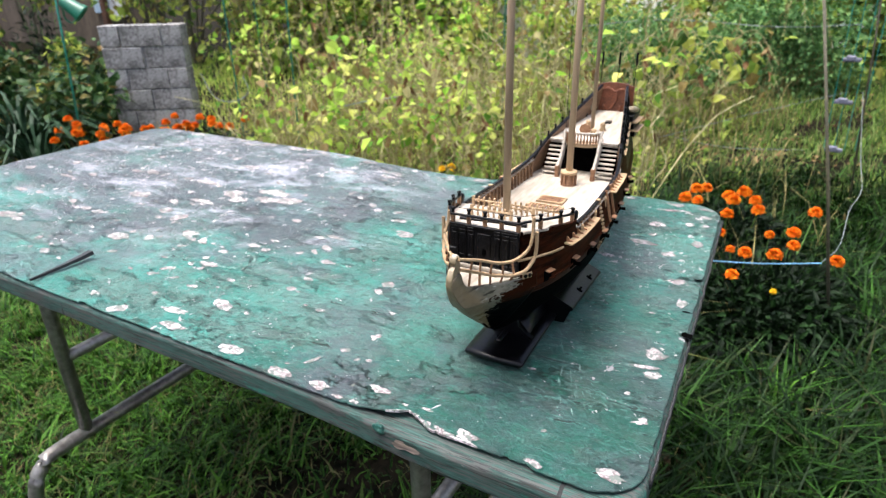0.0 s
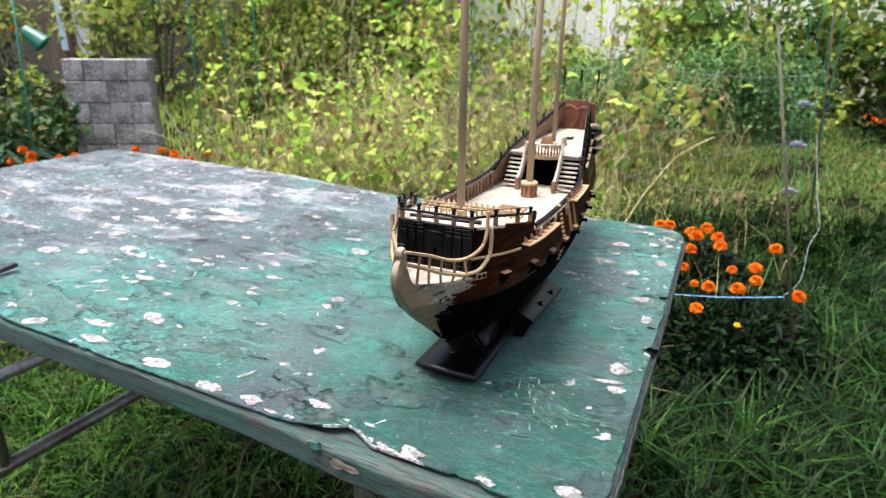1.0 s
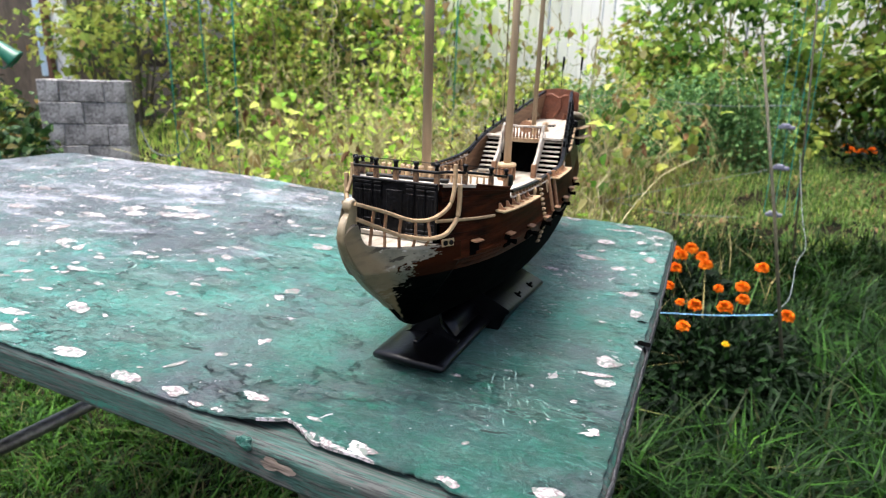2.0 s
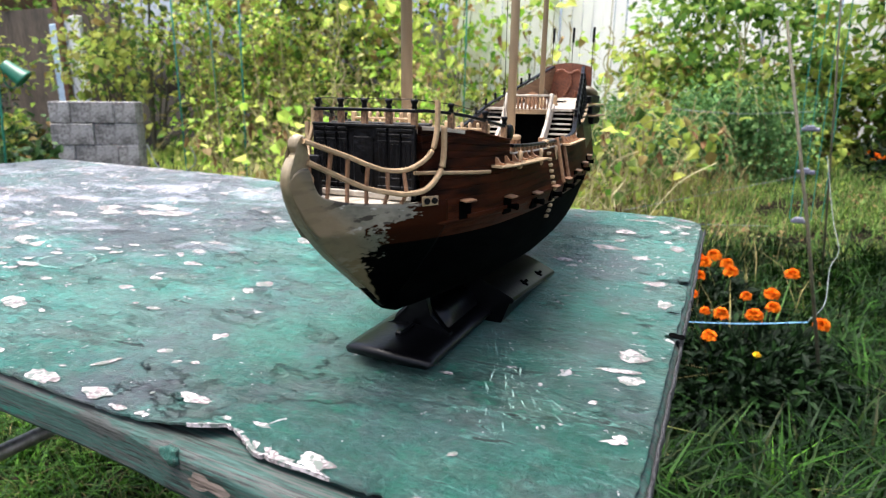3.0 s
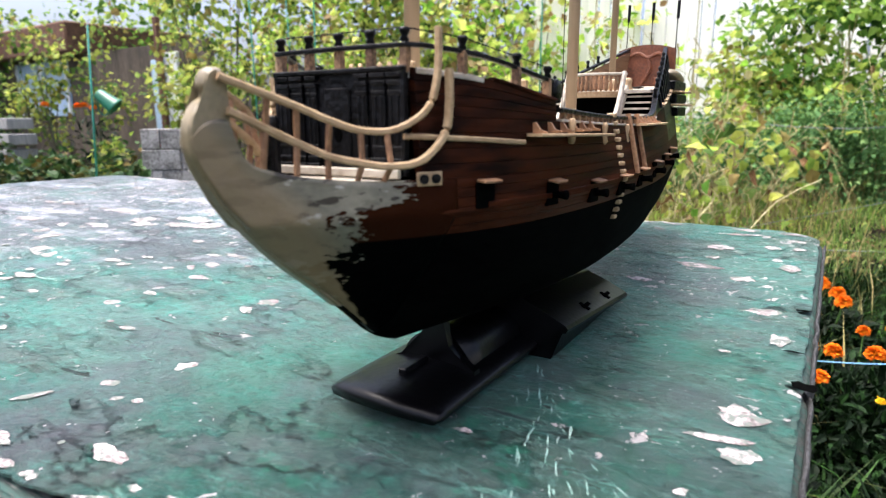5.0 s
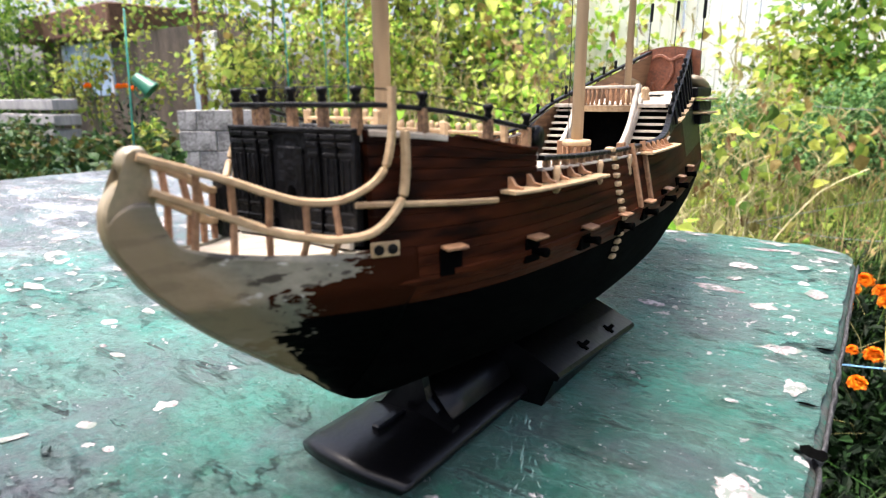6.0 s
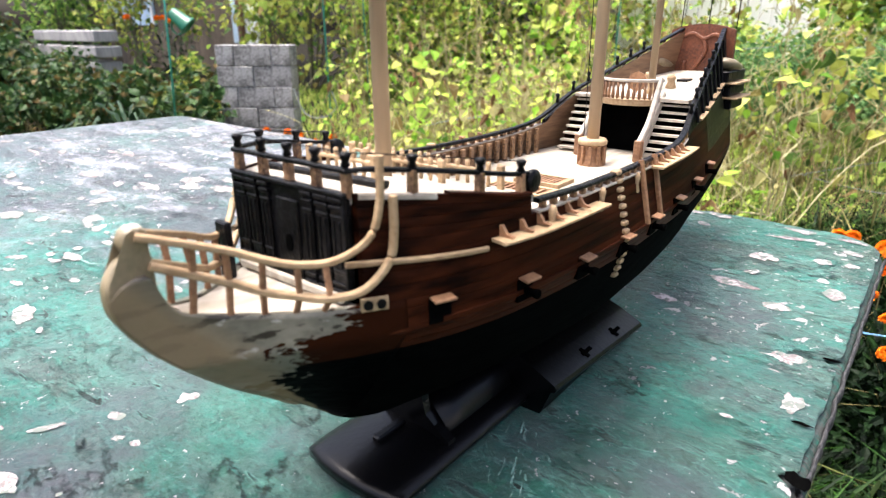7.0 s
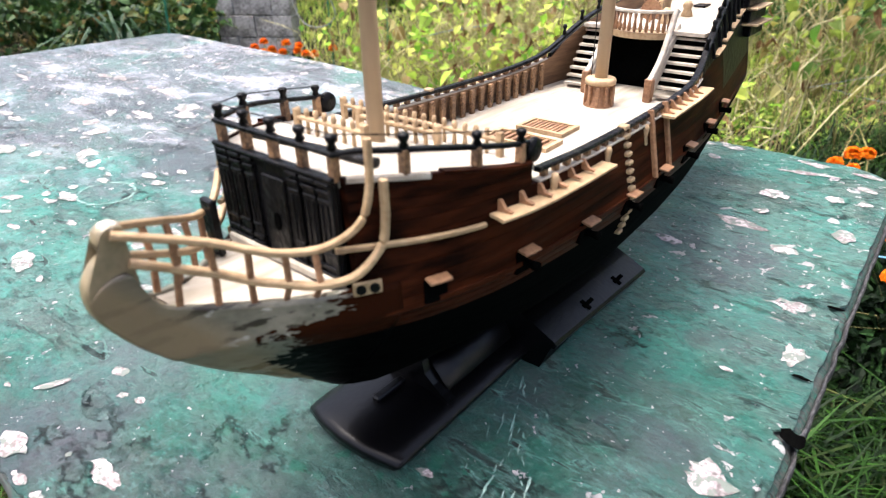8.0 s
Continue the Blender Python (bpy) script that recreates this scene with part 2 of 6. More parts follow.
def bow_paint():
    """Rubbed grey primer that gives way, ragged, to brown above and black below the waterline."""
    m = material("rubbed_bow_paint", (0.115, 0.110, 0.082), 0.36, (0.20, 0.186, 0.142), 38, 0.8, 0.3, 170, stretch=(1, 0.4, 1), spec=0.4)
    n, l = m.node_tree.nodes, m.node_tree.links
    p = n["Principled BSDF"]
    grey = p.inputs["Base Color"].links[0].from_socket
    co, sep = n.new("ShaderNodeTexCoord"), n.new("ShaderNodeSeparateXYZ")
    l.new(co.outputs["Object"], sep.inputs[0])

    def noise_tex(scale, stretch):
        mp, t = n.new("ShaderNodeMapping"), n.new("ShaderNodeTexNoise")
        mp.inputs["Scale"].default_value = stretch
        t.inputs["Scale"].default_value, t.inputs["Detail"].default_value = scale, 6
        l.new(co.outputs["Object"], mp.inputs[0])
        l.new(mp.outputs[0], t.inputs["Vector"])
        return t.outputs[0]

    def fused(op, a, b, c=None):
        x = n.new("ShaderNodeMath")
        x.operation = op
        for k, v in enumerate((a, b, c)):
            if isinstance(v, float):
                x.inputs[k].default_value = v
            elif v is not None:
                l.new(v, x.inputs[k])
        return x.outputs[0]

    def span(v, lo, hi):
        r = n.new("ShaderNodeMapRange")
        r.inputs["From Min"].default_value, r.inputs["From Max"].default_value = lo, hi
        l.new(v, r.inputs[0])
        return r.outputs[0]

    def mixed(f, a, b):
        x = n.new("ShaderNodeMix")
        x.data_type = "RGBA"
        l.new(f, x.inputs["Factor"])
        for socket, v in ((x.inputs["A"], a), (x.inputs["B"], b)):
            if isinstance(v, tuple):
                socket.default_value = (*v, 1)
            else:
                l.new(v, socket)
        return x.outputs["Result"]
    # a bare beige band follows the curve of the stem
    band = span(fused("MULTIPLY_ADD", noise_tex(60, (1, 1, 1)), 0.006, fused("MULTIPLY_ADD", sep.outputs[2], 0.9, sep.outputs[1])), -0.0600, -0.0480)
    grey = mixed(band, (0.185, 0.140, 0.082), grey)
    under = mixed(span(sep.outputs[2], 0.0980, 0.0986), (0.0006, 0.0006, 0.0006), (0.022, 0.0066, 0.0028))
    # brushed edge: long strokes broken up by short hairs
    ragged = fused("MULTIPLY_ADD", noise_tex(85, (1, 0.3, 1.8)), 0.055, sep.outputs[1])
    ragged = fused("MULTIPLY_ADD", noise_tex(420, (1, 0.28, 1.6)), 0.034, ragged)
    above = span(sep.outputs[2], 0.1110, 0.1168)
    edge = fused("MULTIPLY_ADD", above, -0.018, ragged)
    body = mixed(span(edge, -0.0985, -0.0955), grey, under)
    low = span(fused("MULTIPLY_ADD", noise_tex(200, (1, 0.5, 1)), 0.004, fused("MULTIPLY_ADD", sep.outputs[2], 0.9, sep.outputs[1])), -0.0620, -0.0608)
    body = mixed(low, (0.185, 0.140, 0.082), body)
    gloss = fused("MULTIPLY_ADD", span(edge, -0.0955, -0.0985), 0.35, 0.012)
    l.new(gloss, p.inputs["Specular IOR Level"])
    inside = span(edge, -0.0955, -0.0985)
    for scale, stretch, lo, hi, k, colour in ((48, (1, 0.16, 1.5), 0.56, 0.62, 0.3, (0.050, 0.034, 0.018)), (150, (1, 0.10, 1.4), 0.57, 0.60, 0.9, (0.016, 0.011, 0.007)), (110, (1, 0.2, 1.4), 0.66, 0.69, 0.8, (0.42, 0.41, 0.37))):
        mark = fused("MULTIPLY", span(noise_tex(scale, stretch), lo, hi), fused("MULTIPLY", fused("MULTIPLY", inside, fused("MULTIPLY_ADD", band, 0.85, 0.15)), k))
        body = mixed(mark, body, colour)
    l.new(body, p.inputs["Base Color"])
    return m


def edge_paint():
    """Green paint worn to grey board along a fine grain, split by dark cracks along and across it."""
    m = material("worn_green_edge", (0.008, 0.036, 0.029), 0.75, (0.036, 0.090, 0.076), 90, 1.0, 0.8, 500, stretch=(0.10, 1, 1))
    n, l = m.node_tree.nodes, m.node_tree.links
    p = n["Principled BSDF"]
    out = p.inputs["Base Color"].links[0].from_socket
    for scale, stretch, lo, hi, colour in ((330, (0.035, 1.2, 1.2), 0.50, 0.56, (0.060, 0.064, 0.060)), (38, (0.4, 1, 1), 0.56, 0.60, (0.052, 0.057, 0.054)), (24, (0.6, 1, 1), 0.60, 0.64, (0.014, 0.110, 0.082)),
                                           (620, (0.03, 1.3, 1.3), 0.55, 0.60, (0.012, 0.014, 0.013)), (70, (0.35, 1, 1), 0.69, 0.71, (0.30, 0.27, 0.25)), (40, (1.6, 0.10, 0.2), 0.655, 0.665, (0.006, 0.006, 0.006)), (160, (0.05, 1, 1.6), 0.62, 0.64, (0.006, 0.007, 0.006))):
        co, mp, t, r, x = (n.new("ShaderNode" + k) for k in ("TexCoord", "Mapping", "TexNoise", "MapRange", "Mix"))
        mp.inputs["Scale"].default_value = stretch
        t.inputs["Scale"].default_value, t.inputs["Detail"].default_value, t.inputs["Roughness"].default_value = scale, 8, 0.65
        r.inputs["From Min"].default_value, r.inputs["From Max"].default_value = lo, hi
        l.new(co.outputs["Object"], mp.inputs[0])
        l.new(mp.outputs[0], t.inputs["Vector"])
        l.new(t.outputs[0], r.inputs[0])
        x.data_type = "RGBA"
        l.new(r.outputs[0], x.inputs["Factor"])
        l.new(out, x.inputs["A"])
        x.inputs["B"].default_value = (*colour, 1)
        out = x.outputs["Result"]
    l.new(out, p.inputs["Base Color"])
    return m


def chip_paint():
    """Bare primer, broken up by shreds of green paint and dirt."""
    m = material("bare_white_primer", (0.13, 0.108, 0.108), 0.85, (0.46, 0.415, 0.42), 60, 1.0, 0.6, 220, pieces=0.25)
    n, l = m.node_tree.nodes, m.node_tree.links
    p = n["Principled BSDF"]
    old = p.inputs["Base Color"].links[0].from_socket
    co, t, r, x = n.new("ShaderNodeTexCoord"), n.new("ShaderNodeTexNoise"), n.new("ShaderNodeMapRange"), n.new("ShaderNodeMix")
    t.inputs["Scale"].default_value, t.inputs["Detail"].default_value, t.inputs["Roughness"].default_value = 130, 6, 0.65
    l.new(co.outputs["Object"], t.inputs["Vector"])
    r.inputs["From Min"].default_value, r.inputs["From Max"].default_value = 0.50, 0.56
    l.new(t.outputs[0], r.inputs[0])
    x.data_type = "RGBA"
    l.new(r.outputs[0], x.inputs["Factor"])
    l.new(old, x.inputs["A"])
    x.inputs["B"].default_value = (0.12, 0.14, 0.125, 1)
    l.new(x.outputs["Result"], p.inputs["Base Color"])
    return m


M = {
    "chip": chip_paint(),
    "scratch": material("pale_scratch", (0.10, 0.22, 0.19), 0.7, (0.22, 0.31, 0.28), 80, 0.7, pieces=0.2),
    "bow": bow_paint(),
    "paint": table_paint(),
    "edge": edge_paint(),
    "wood_bare": material("bare_weathered_board", (0.10, 0.075, 0.06), 0.85, (0.30, 0.235, 0.195), 60, 0.9, 0.8, 300, stretch=(0.15, 1, 1)),
    "steel": material("dull_grey_tube", (0.16, 0.15, 0.14), 0.42, (0.32, 0.31, 0.29), 14, 0.7, 0.2, 90, metal=0.75),
    "hull": hull_paint(),
    "bottom": material("black_hull_paint", (0.0004, 0.0004, 0.0004), 0.85, (0.0014, 0.0015, 0.0014), 40, 0.8, 0.35, 150, stretch=(1, 0.2, 1), spec=0.015),
    "black": material("black_paint", (0.0015, 0.0015, 0.0018), 0.34, (0.006, 0.006, 0.007), 60, 0.8, 0.8, 190, spec=0.13),
    "stand": material("dark_grey_plastic", (0.0006, 0.0006, 0.0008), 0.30, (0.0016, 0.0015, 0.0021), 50, 0.6, 0.15, 250, spec=0.24),
    "primer": material("grey_beige_primer", (0.16, 0.128, 0.075), 0.38, (0.25, 0.20, 0.12), 45, 0.6, 0.25, 190),
    "tan": material("pale_bare_wood", (0.25, 0.16, 0.08), 0.6, (0.42, 0.295, 0.165), 60, 0.6, 0.2, 260, stretch=(1, 0.4, 1), pieces=0.12),
    "post": material("oiled_post_wood", (0.075, 0.034, 0.014), 0.55, (0.29, 0.165, 0.08), 90, 0.9, 0.3, 260, pieces=0.25),
    "char": material("blackened_edge_strip", (0.002, 0.002, 0.002), 0.75, (0.06, 0.06, 0.064), 320, 1.0, 1.0, 300),
    "brown": material("varnished_brown_wood", (0.16, 0.075, 0.035), 0.55, (0.30, 0.16, 0.08), 70, 0.7, 0.2, 260, pieces=0.2),
    "deck": material("whitewashed_deck_wood", (0.24, 0.205, 0.16), 0.7, (0.47, 0.425, 0.355), 22, 0.7, 0.25, 200, pieces=0.06, stretch=(1, 0.15, 1)),
    "mast": material("oiled_dowel", (0.27, 0.19, 0.115), 0.55, (0.36, 0.265, 0.165), 30, 0.6, 0.12, 200, stretch=(1, 1, 0.1)),
    "lining": material("pale_brown_planking", (0.10, 0.052, 0.026), 0.6, (0.22, 0.13, 0.07), 30, 0.7, 0.3, 200, stretch=(1, 0.2, 2)),
    "redwood": material("red_brown_carved_wood", (0.085, 0.026, 0.011), 0.55, (0.20, 0.066, 0.028), 60, 0.7, 0.5, 200),
    "soil": material("grassy_soil", (0.002, 0.003, 0.001), 0.95, (0.022, 0.017, 0.010), 7, 1.0, 0.7, 30, spec=0.05),
    "grass": leaf_material("grass_blades", [(0.004, 0.016, 0.002), (0.020, 0.070, 0.007), (0.115, 0.270, 0.030), (0.012, 0.045, 0.005), (0.050, 0.145, 0.015), (0.13, 0.11, 0.045)], 0.5, 0.3),
    "weed": leaf_material("bright_weeds", [(0.08, 0.19, 0.025), (0.22, 0.40, 0.05), (0.40, 0.58, 0.09), (0.56, 0.62, 0.15), (0.28, 0.46, 0.06), (0.50, 0.42, 0.18)], 0.6, 0.45),
    # darker copy of the grass: shade beside the table put into its colour
    "lawn": leaf_material("shaded_lawn_blades", [(0.0025, 0.009, 0.0012), (0.004, 0.017, 0.002), (0.032, 0.094, 0.010), (0.006, 0.024, 0.003), (0.003, 0.012, 0.0015), (0.012, 0.042, 0.005), (0.028, 0.032, 0.010)], 0.55, 0.12),
    # paler copy of the grass, sunlight put into its colour
    "meadow": leaf_material("sunlit_meadow_blades", [(0.04, 0.10, 0.016), (0.12, 0.23, 0.040), (0.20, 0.27, 0.085), (0.08, 0.17, 0.028), (0.26, 0.23, 0.10)], 0.6, 0.35),
    "straw": leaf_material("dry_grass", [(0.16, 0.14, 0.055), (0.34, 0.28, 0.13), (0.13, 0.15, 0.04)], 0.8, 0.2),
    "bean": leaf_material("bean_leaves", [(0.10, 0.24, 0.03), (0.30, 0.58, 0.06), (0.55, 0.76, 0.12), (0.80, 0.80, 0.22), (0.42, 0.64, 0.12), (0.26, 0.15, 0.07), (0.68, 0.64, 0.30)], 0.55, 0.5),
    "shrub": leaf_material("shrub_leaves", [(0.025, 0.070, 0.014), (0.09, 0.20, 0.035), (0.22, 0.40, 0.065), (0.44, 0.58, 0.12), (0.14, 0.27, 0.045)], 0.5, 0.4),
    "gold": leaf_material("yellowing_leaves", [(0.16, 0.28, 0.045), (0.52, 0.55, 0.11), (0.34, 0.48, 0.09), (0.26, 0.18, 0.065), (0.11, 0.21, 0.04), (0.05, 0.095, 0.022)], 0.55, 0.45),
    "dry_leaf": leaf_material("dry_brown_leaves", [(0.10, 0.05, 0.025), (0.20, 0.11, 0.05), (0.34, 0.24, 0.11), (0.15, 0.07, 0.035)], 0.7, 0.2),
    "ivy": leaf_material("dark_bush_leaves", [(0.010, 0.03, 0.010), (0.022, 0.06, 0.018), (0.04, 0.09, 0.026), (0.06, 0.12, 0.03), (0.16, 0.10, 0.03)], 0.45, 0.2),
    "strap": leaf_material("grey_green_straps", [(0.012, 0.034, 0.016), (0.025, 0.060, 0.028), (0.05, 0.10, 0.055)], 0.45, 0.15),
    "feather": leaf_material("blue_green_fronds", [(0.05, 0.12, 0.04), (0.12, 0.25, 0.085), (0.22, 0.37, 0.12)], 0.6, 0.3),
    # near black: shade of the table and within the bush put into the leaves
    "shade_leaf": leaf_material("marigold_leaves_in_shade", [(0.0012, 0.005, 0.001), (0.004, 0.014, 0.003), (0.002, 0.008, 0.0015), (0.016, 0.046, 0.010)], 0.6, 0.12),
    "petal": leaf_material("orange_petals", [(0.72, 0.125, 0.003), (0.85, 0.21, 0.004), (0.90, 0.30, 0.008)], 0.6, 0.2),
    "petal_y": leaf_material("yellow_petals", [(0.85, 0.5, 0.01), (0.9, 0.62, 0.02)], 0.6, 0.25),
    "stem": material("dry_stalk", (0.20, 0.17, 0.07), 0.8, (0.36, 0.32, 0.14), 20, 0.7),
    "straw_stalk": material("pale_dry_stalk", (0.22, 0.20, 0.09), 0.8, (0.48, 0.44, 0.24), 14, 0.8, island=0.4),
    "green_stem": material("green_stalk", (0.05, 0.12, 0.02), 0.6, (0.10, 0.2, 0.04), 20, 0.7),
    "bamboo": material("weathered_cane", (0.045, 0.042, 0.024), 0.7, (0.105, 0.095, 0.055), 18, 0.7, 0.3, 60),
    "teal": material("teal_plastic", (0.01, 0.16, 0.12), 0.4, (0.02, 0.22, 0.16), 20, 0.5),
    "bucket": material("green_plastic", (0.008, 0.11, 0.06), 0.35, (0.012, 0.15, 0.085), 20, 0.5),
    "cord_blue": material("blue_twine", (0.10, 0.28, 0.5), 0.7, (0.2, 0.4, 0.6), 60, 0.6),
    "cord_white": material("pale_twine", (0.13, 0.15, 0.15), 0.7, (0.22, 0.25, 0.25), 60, 0.6),
    "clip": material("lilac_plastic", (0.09, 0.095, 0.14), 0.5, (0.14, 0.145, 0.19), 60, 0.6),
    "block": material("cinder_block", (0.12, 0.115, 0.11), 0.9, (0.38, 0.37, 0.36), 7, 1.0, 0.6, 70, pieces=0.14),
    "fence": material("whitewashed_boards", (0.80, 0.79, 0.77), 0.8, (0.90, 0.89, 0.87), 4, 0.7, 0.4, 40, pieces=0.08, stretch=(1, 1, 0.15)),
    "fence_grey": material("grey_boards", (0.20, 0.20, 0.20), 0.85, (0.34, 0.33, 0.32), 5, 0.7, 0.4, 40, pieces=0.2, stretch=(1, 1, 0.15)),
    "blue": material("pale_blue_paint", (0.30, 0.45, 0.62), 0.6, (0.5, 0.62, 0.75), 4, 0.6),
    "shed": material("dim_brown_boards", (0.05, 0.04, 0.03), 0.85, (0.13, 0.10, 0.075), 5, 0.8, 0.4, 40, stretch=(1, 1, 0.15)),
    "rust": material("rusty_brown_metal", (0.085, 0.038, 0.022), 0.8, (0.17, 0.085, 0.05), 9, 0.8, 0.3, 60),
    "white": material("white_paint", (0.75, 0.77, 0.8), 0.5, (0.82, 0.83, 0.85), 6, 0.5),
    "rubber": material("black_plastic_strip", (0.01, 0.01, 0.011), 0.5, (0.02, 0.02, 0.022), 40, 0.5),
}


# ---- builders ----
def mesh_of(name, bm, mat, smooth=False):
    me = bpy.data.meshes.new(name)
    bmesh.ops.recalc_face_normals(bm, faces=bm.faces)
    if smooth:
        for f in bm.faces:
            f.smooth = True
    bm.to_mesh(me)
    bm.free()
    me.materials.append(mat)
    return me


def part(name, bm, mat, parent, label="", smooth=False):
    ob = new(name, mesh_of(name, bm, mat, smooth))
    ob.parent = parent
    return tagged(ob, label)


def shared(name, me, parent, m):
    ob = new(name, me)
    ob.parent = parent
    ob.matrix_local = m
    return ob


def thing(name, label, category, group="", at=None):
    ob = new(name)
    ob.empty_display_size = 0.05
    if at is not None:
        ob.matrix_world = at
    return tagged(ob, label, category, group)


def box(bm, x0, x1, y0, y1, z0, z1, bevel=0.0, m=None):
    vs = [bm.verts.new((x, y, z)) for x in (x0, x1) for y in (y0, y1) for z in (z0, z1)]
    fs = [bm.faces.new([vs[k] for k in f]) for f in ((0, 1, 3, 2), (4, 6, 7, 5), (0, 4, 5, 1), (2, 3, 7, 6), (0, 2, 6, 4), (1, 5, 7, 3))]
    if bevel:
        es = list({e for f in fs for e in f.edges})
        vs = list({v for g in bmesh.ops.bevel(bm, geom=es, offset=bevel, segments=1, affect="EDGES", profile=0.5)["faces"] for v in g.verts} | {v for v in vs if v.is_valid})
    if m is not None:
        bmesh.ops.transform(bm, matrix=m, verts=vs)
    return bm


def ring_sweep(bm, pts, section, closed=True):
    """Sweeps section(k) -> list of (side, up) offsets along pts. Up is kept near z."""
    pts = [Vector(p) for p in pts]
    rows = []
    for k, p in enumerate(pts):
        d = (pts[min(k + 1, len(pts) - 1)] - pts[max(k - 1, 0)]).normalized()
        up = Vector((0, 0, 1)) if abs(d.z) < 0.92 else Vector((0, 1, 0))
        side = d.cross(up).normalized()
        up = side.cross(d)
        rows.append([bm.verts.new(p + side * a + up * b) for a, b in section(k)])
    n = len(rows[0])
    for r, q in zip(rows, rows[1:]):
        for k in range(n):
            bm.faces.new((r[k], r[(k + 1) % n], q[(k + 1) % n], q[k]))
    bm.faces.new(rows[0][::-1])
    bm.faces.new(rows[-1])
    return bm


def tube(pts, r, n=8, bm=None, taper=1.0):
    bm = bm or bmesh.new()
    last = max(len(pts) - 1, 1)
    return ring_sweep(bm, pts, lambda k: [((r * (1 + (taper - 1) * k / last)) * math.cos(2 * math.pi * a / n), (r * (1 + (taper - 1) * k / last)) * math.sin(2 * math.pi * a / n)) for a in range(n)])


def bar(pts, w, h, bm=None):
    bm = bm or bmesh.new()
    c = min(w, h) * 0.22
    sec = [(-w / 2 + c, -h / 2), (w / 2 - c, -h / 2), (w / 2, -h / 2 + c), (w / 2, h / 2 - c), (w / 2 - c, h / 2), (-w / 2 + c, h / 2), (-w / 2, h / 2 - c), (-w / 2, -h / 2 + c)]
    return ring_sweep(bm, pts, lambda k: sec)


def lathe(profile, n=12, bm=None, m=None):
    """Turns (radius, height) pairs round z."""
    bm = bm or bmesh.new()
    rows = [[bm.verts.new((r * math.cos(2 * math.pi * a / n), r * math.sin(2 * math.pi * a / n), z)) for a in range(n)] for r, z in profile]
    for r, q in zip(rows, rows[1:]):
        for k in range(n):
            bm.faces.new((r[k], r[(k + 1) % n], q[(k + 1) % n], q[k]))
    bm.faces.new(rows[0][::-1])
    bm.faces.new(rows[-1])
    if m is not None:
        bmesh.ops.transform(bm, matrix=m, verts=[v for r in rows for v in r])
    return bm


def smooth_line(keys, n):
    """Catmull-Rom through a few places."""
    k = np.array(keys, float)
    k = np.vstack([2 * k[0] - k[1], k, 2 * k[-1] - k[-2]])
    out = []
    for t in np.linspace(0, len(keys) - 1, n):
        i = min(int(t), len(keys) - 2)
        u = t - i
        a, b, c, d = k[i:i + 4]
        out.append(0.5 * (2 * b + (c - a) * u + (2 * a - 5 * b + 4 * c - d) * u * u + (3 * b - a - 3 * c + d) * u ** 3))
    return [tuple(p) for p in out]


def sstep(x, a, b):
    t = min(max((x - a) / (b - a), 0.0), 1.0)
    return t * t * (3 - 2 * t)


rng = np.random.default_rng(7)


def ground_z(x, y):
    xx, yy = np.clip(x, -3.6, 2.5), np.clip(y, -2.5, 4.2)
    return 0.152 + 0.09 * xx + 0.085 * (yy - 0.75)


def leaf_mesh(name, mat, base, way, up, length, width, curl=0.25):
    """Many leaves in one mesh: each folded on its midrib, with a bent tip. base, way, up: n x 3."""
    way = way / np.linalg.norm(way, axis=1, keepdims=True)
    side = np.cross(way, up)
    side /= np.linalg.norm(side, axis=1, keepdims=True) + 1e-9
    nor = np.cross(side, way)
    L, W = length[:, None], width[:, None]
    pts = [base, base + way * L * 0.3 + side * W * 0.5 + nor * W * 0.18, base + way * L * 0.68 + side * W * 0.36 + nor * (W * 0.1 - L * curl * 0.35),
           base + way * L - nor * L * curl, base + way * L * 0.68 - side * W * 0.36 + nor * (W * 0.1 - L * curl * 0.35), base + way * L * 0.3 - side * W * 0.5 + nor * W * 0.18,
           base + way * L * 0.45 - nor * L * curl * 0.1]
    v = np.stack(pts, 1).reshape(-1, 3)
    k = np.arange(len(base))[:, None] * 7
    f = np.concatenate([np.stack([k + a, k + b, k + c], -1).reshape(-1, 3) for a, b, c in ((0, 1, 6), (1, 2, 6), (2, 3, 6), (3, 4, 6), (4, 5, 6), (5, 0, 6))])
    me = bpy.data.meshes.new(name)
    me.from_pydata(v.tolist(), [], f.tolist())
    me.materials.append(mat)
    return me


def blade_mesh(name, mat, base, height, width, lean, bend=0.5, turn=None):
    """Grass: tapered blades of three faces, each leaning its own way."""
    n = len(base)
    a = rng.uniform(0, 2 * math.pi, n) if turn is None else turn
    out = np.stack([np.cos(a), np.sin(a), np.zeros(n)], 1)
    side = np.stack([-np.sin(a), np.cos(a), np.zeros(n)], 1)
    H, W, Ln = height[:, None], width[:, None], lean[:, None]
    up = np.array([0, 0, 1.0])
    mid = base + up * H * 0.55 + out * H * Ln * 0.35
    tip = base + up * H * (1 - 0.25 * Ln) + out * H * Ln * (0.5 + bend)
    v = np.stack([base - side * W / 2, base + side * W / 2, mid + side * W * 0.38, mid - side * W * 0.38, tip], 1).reshape(-1, 3)
    k = np.arange(n)[:, None] * 5
    f = np.concatenate([np.hstack([k, k + 1, k + 2]), np.hstack([k, k + 2, k + 3]), np.hstack([k + 3, k + 2, k + 4])])
    me = bpy.data.meshes.new(name)
    me.from_pydata(v.tolist(), [], f.tolist())
    me.materials.append(mat)
    return me


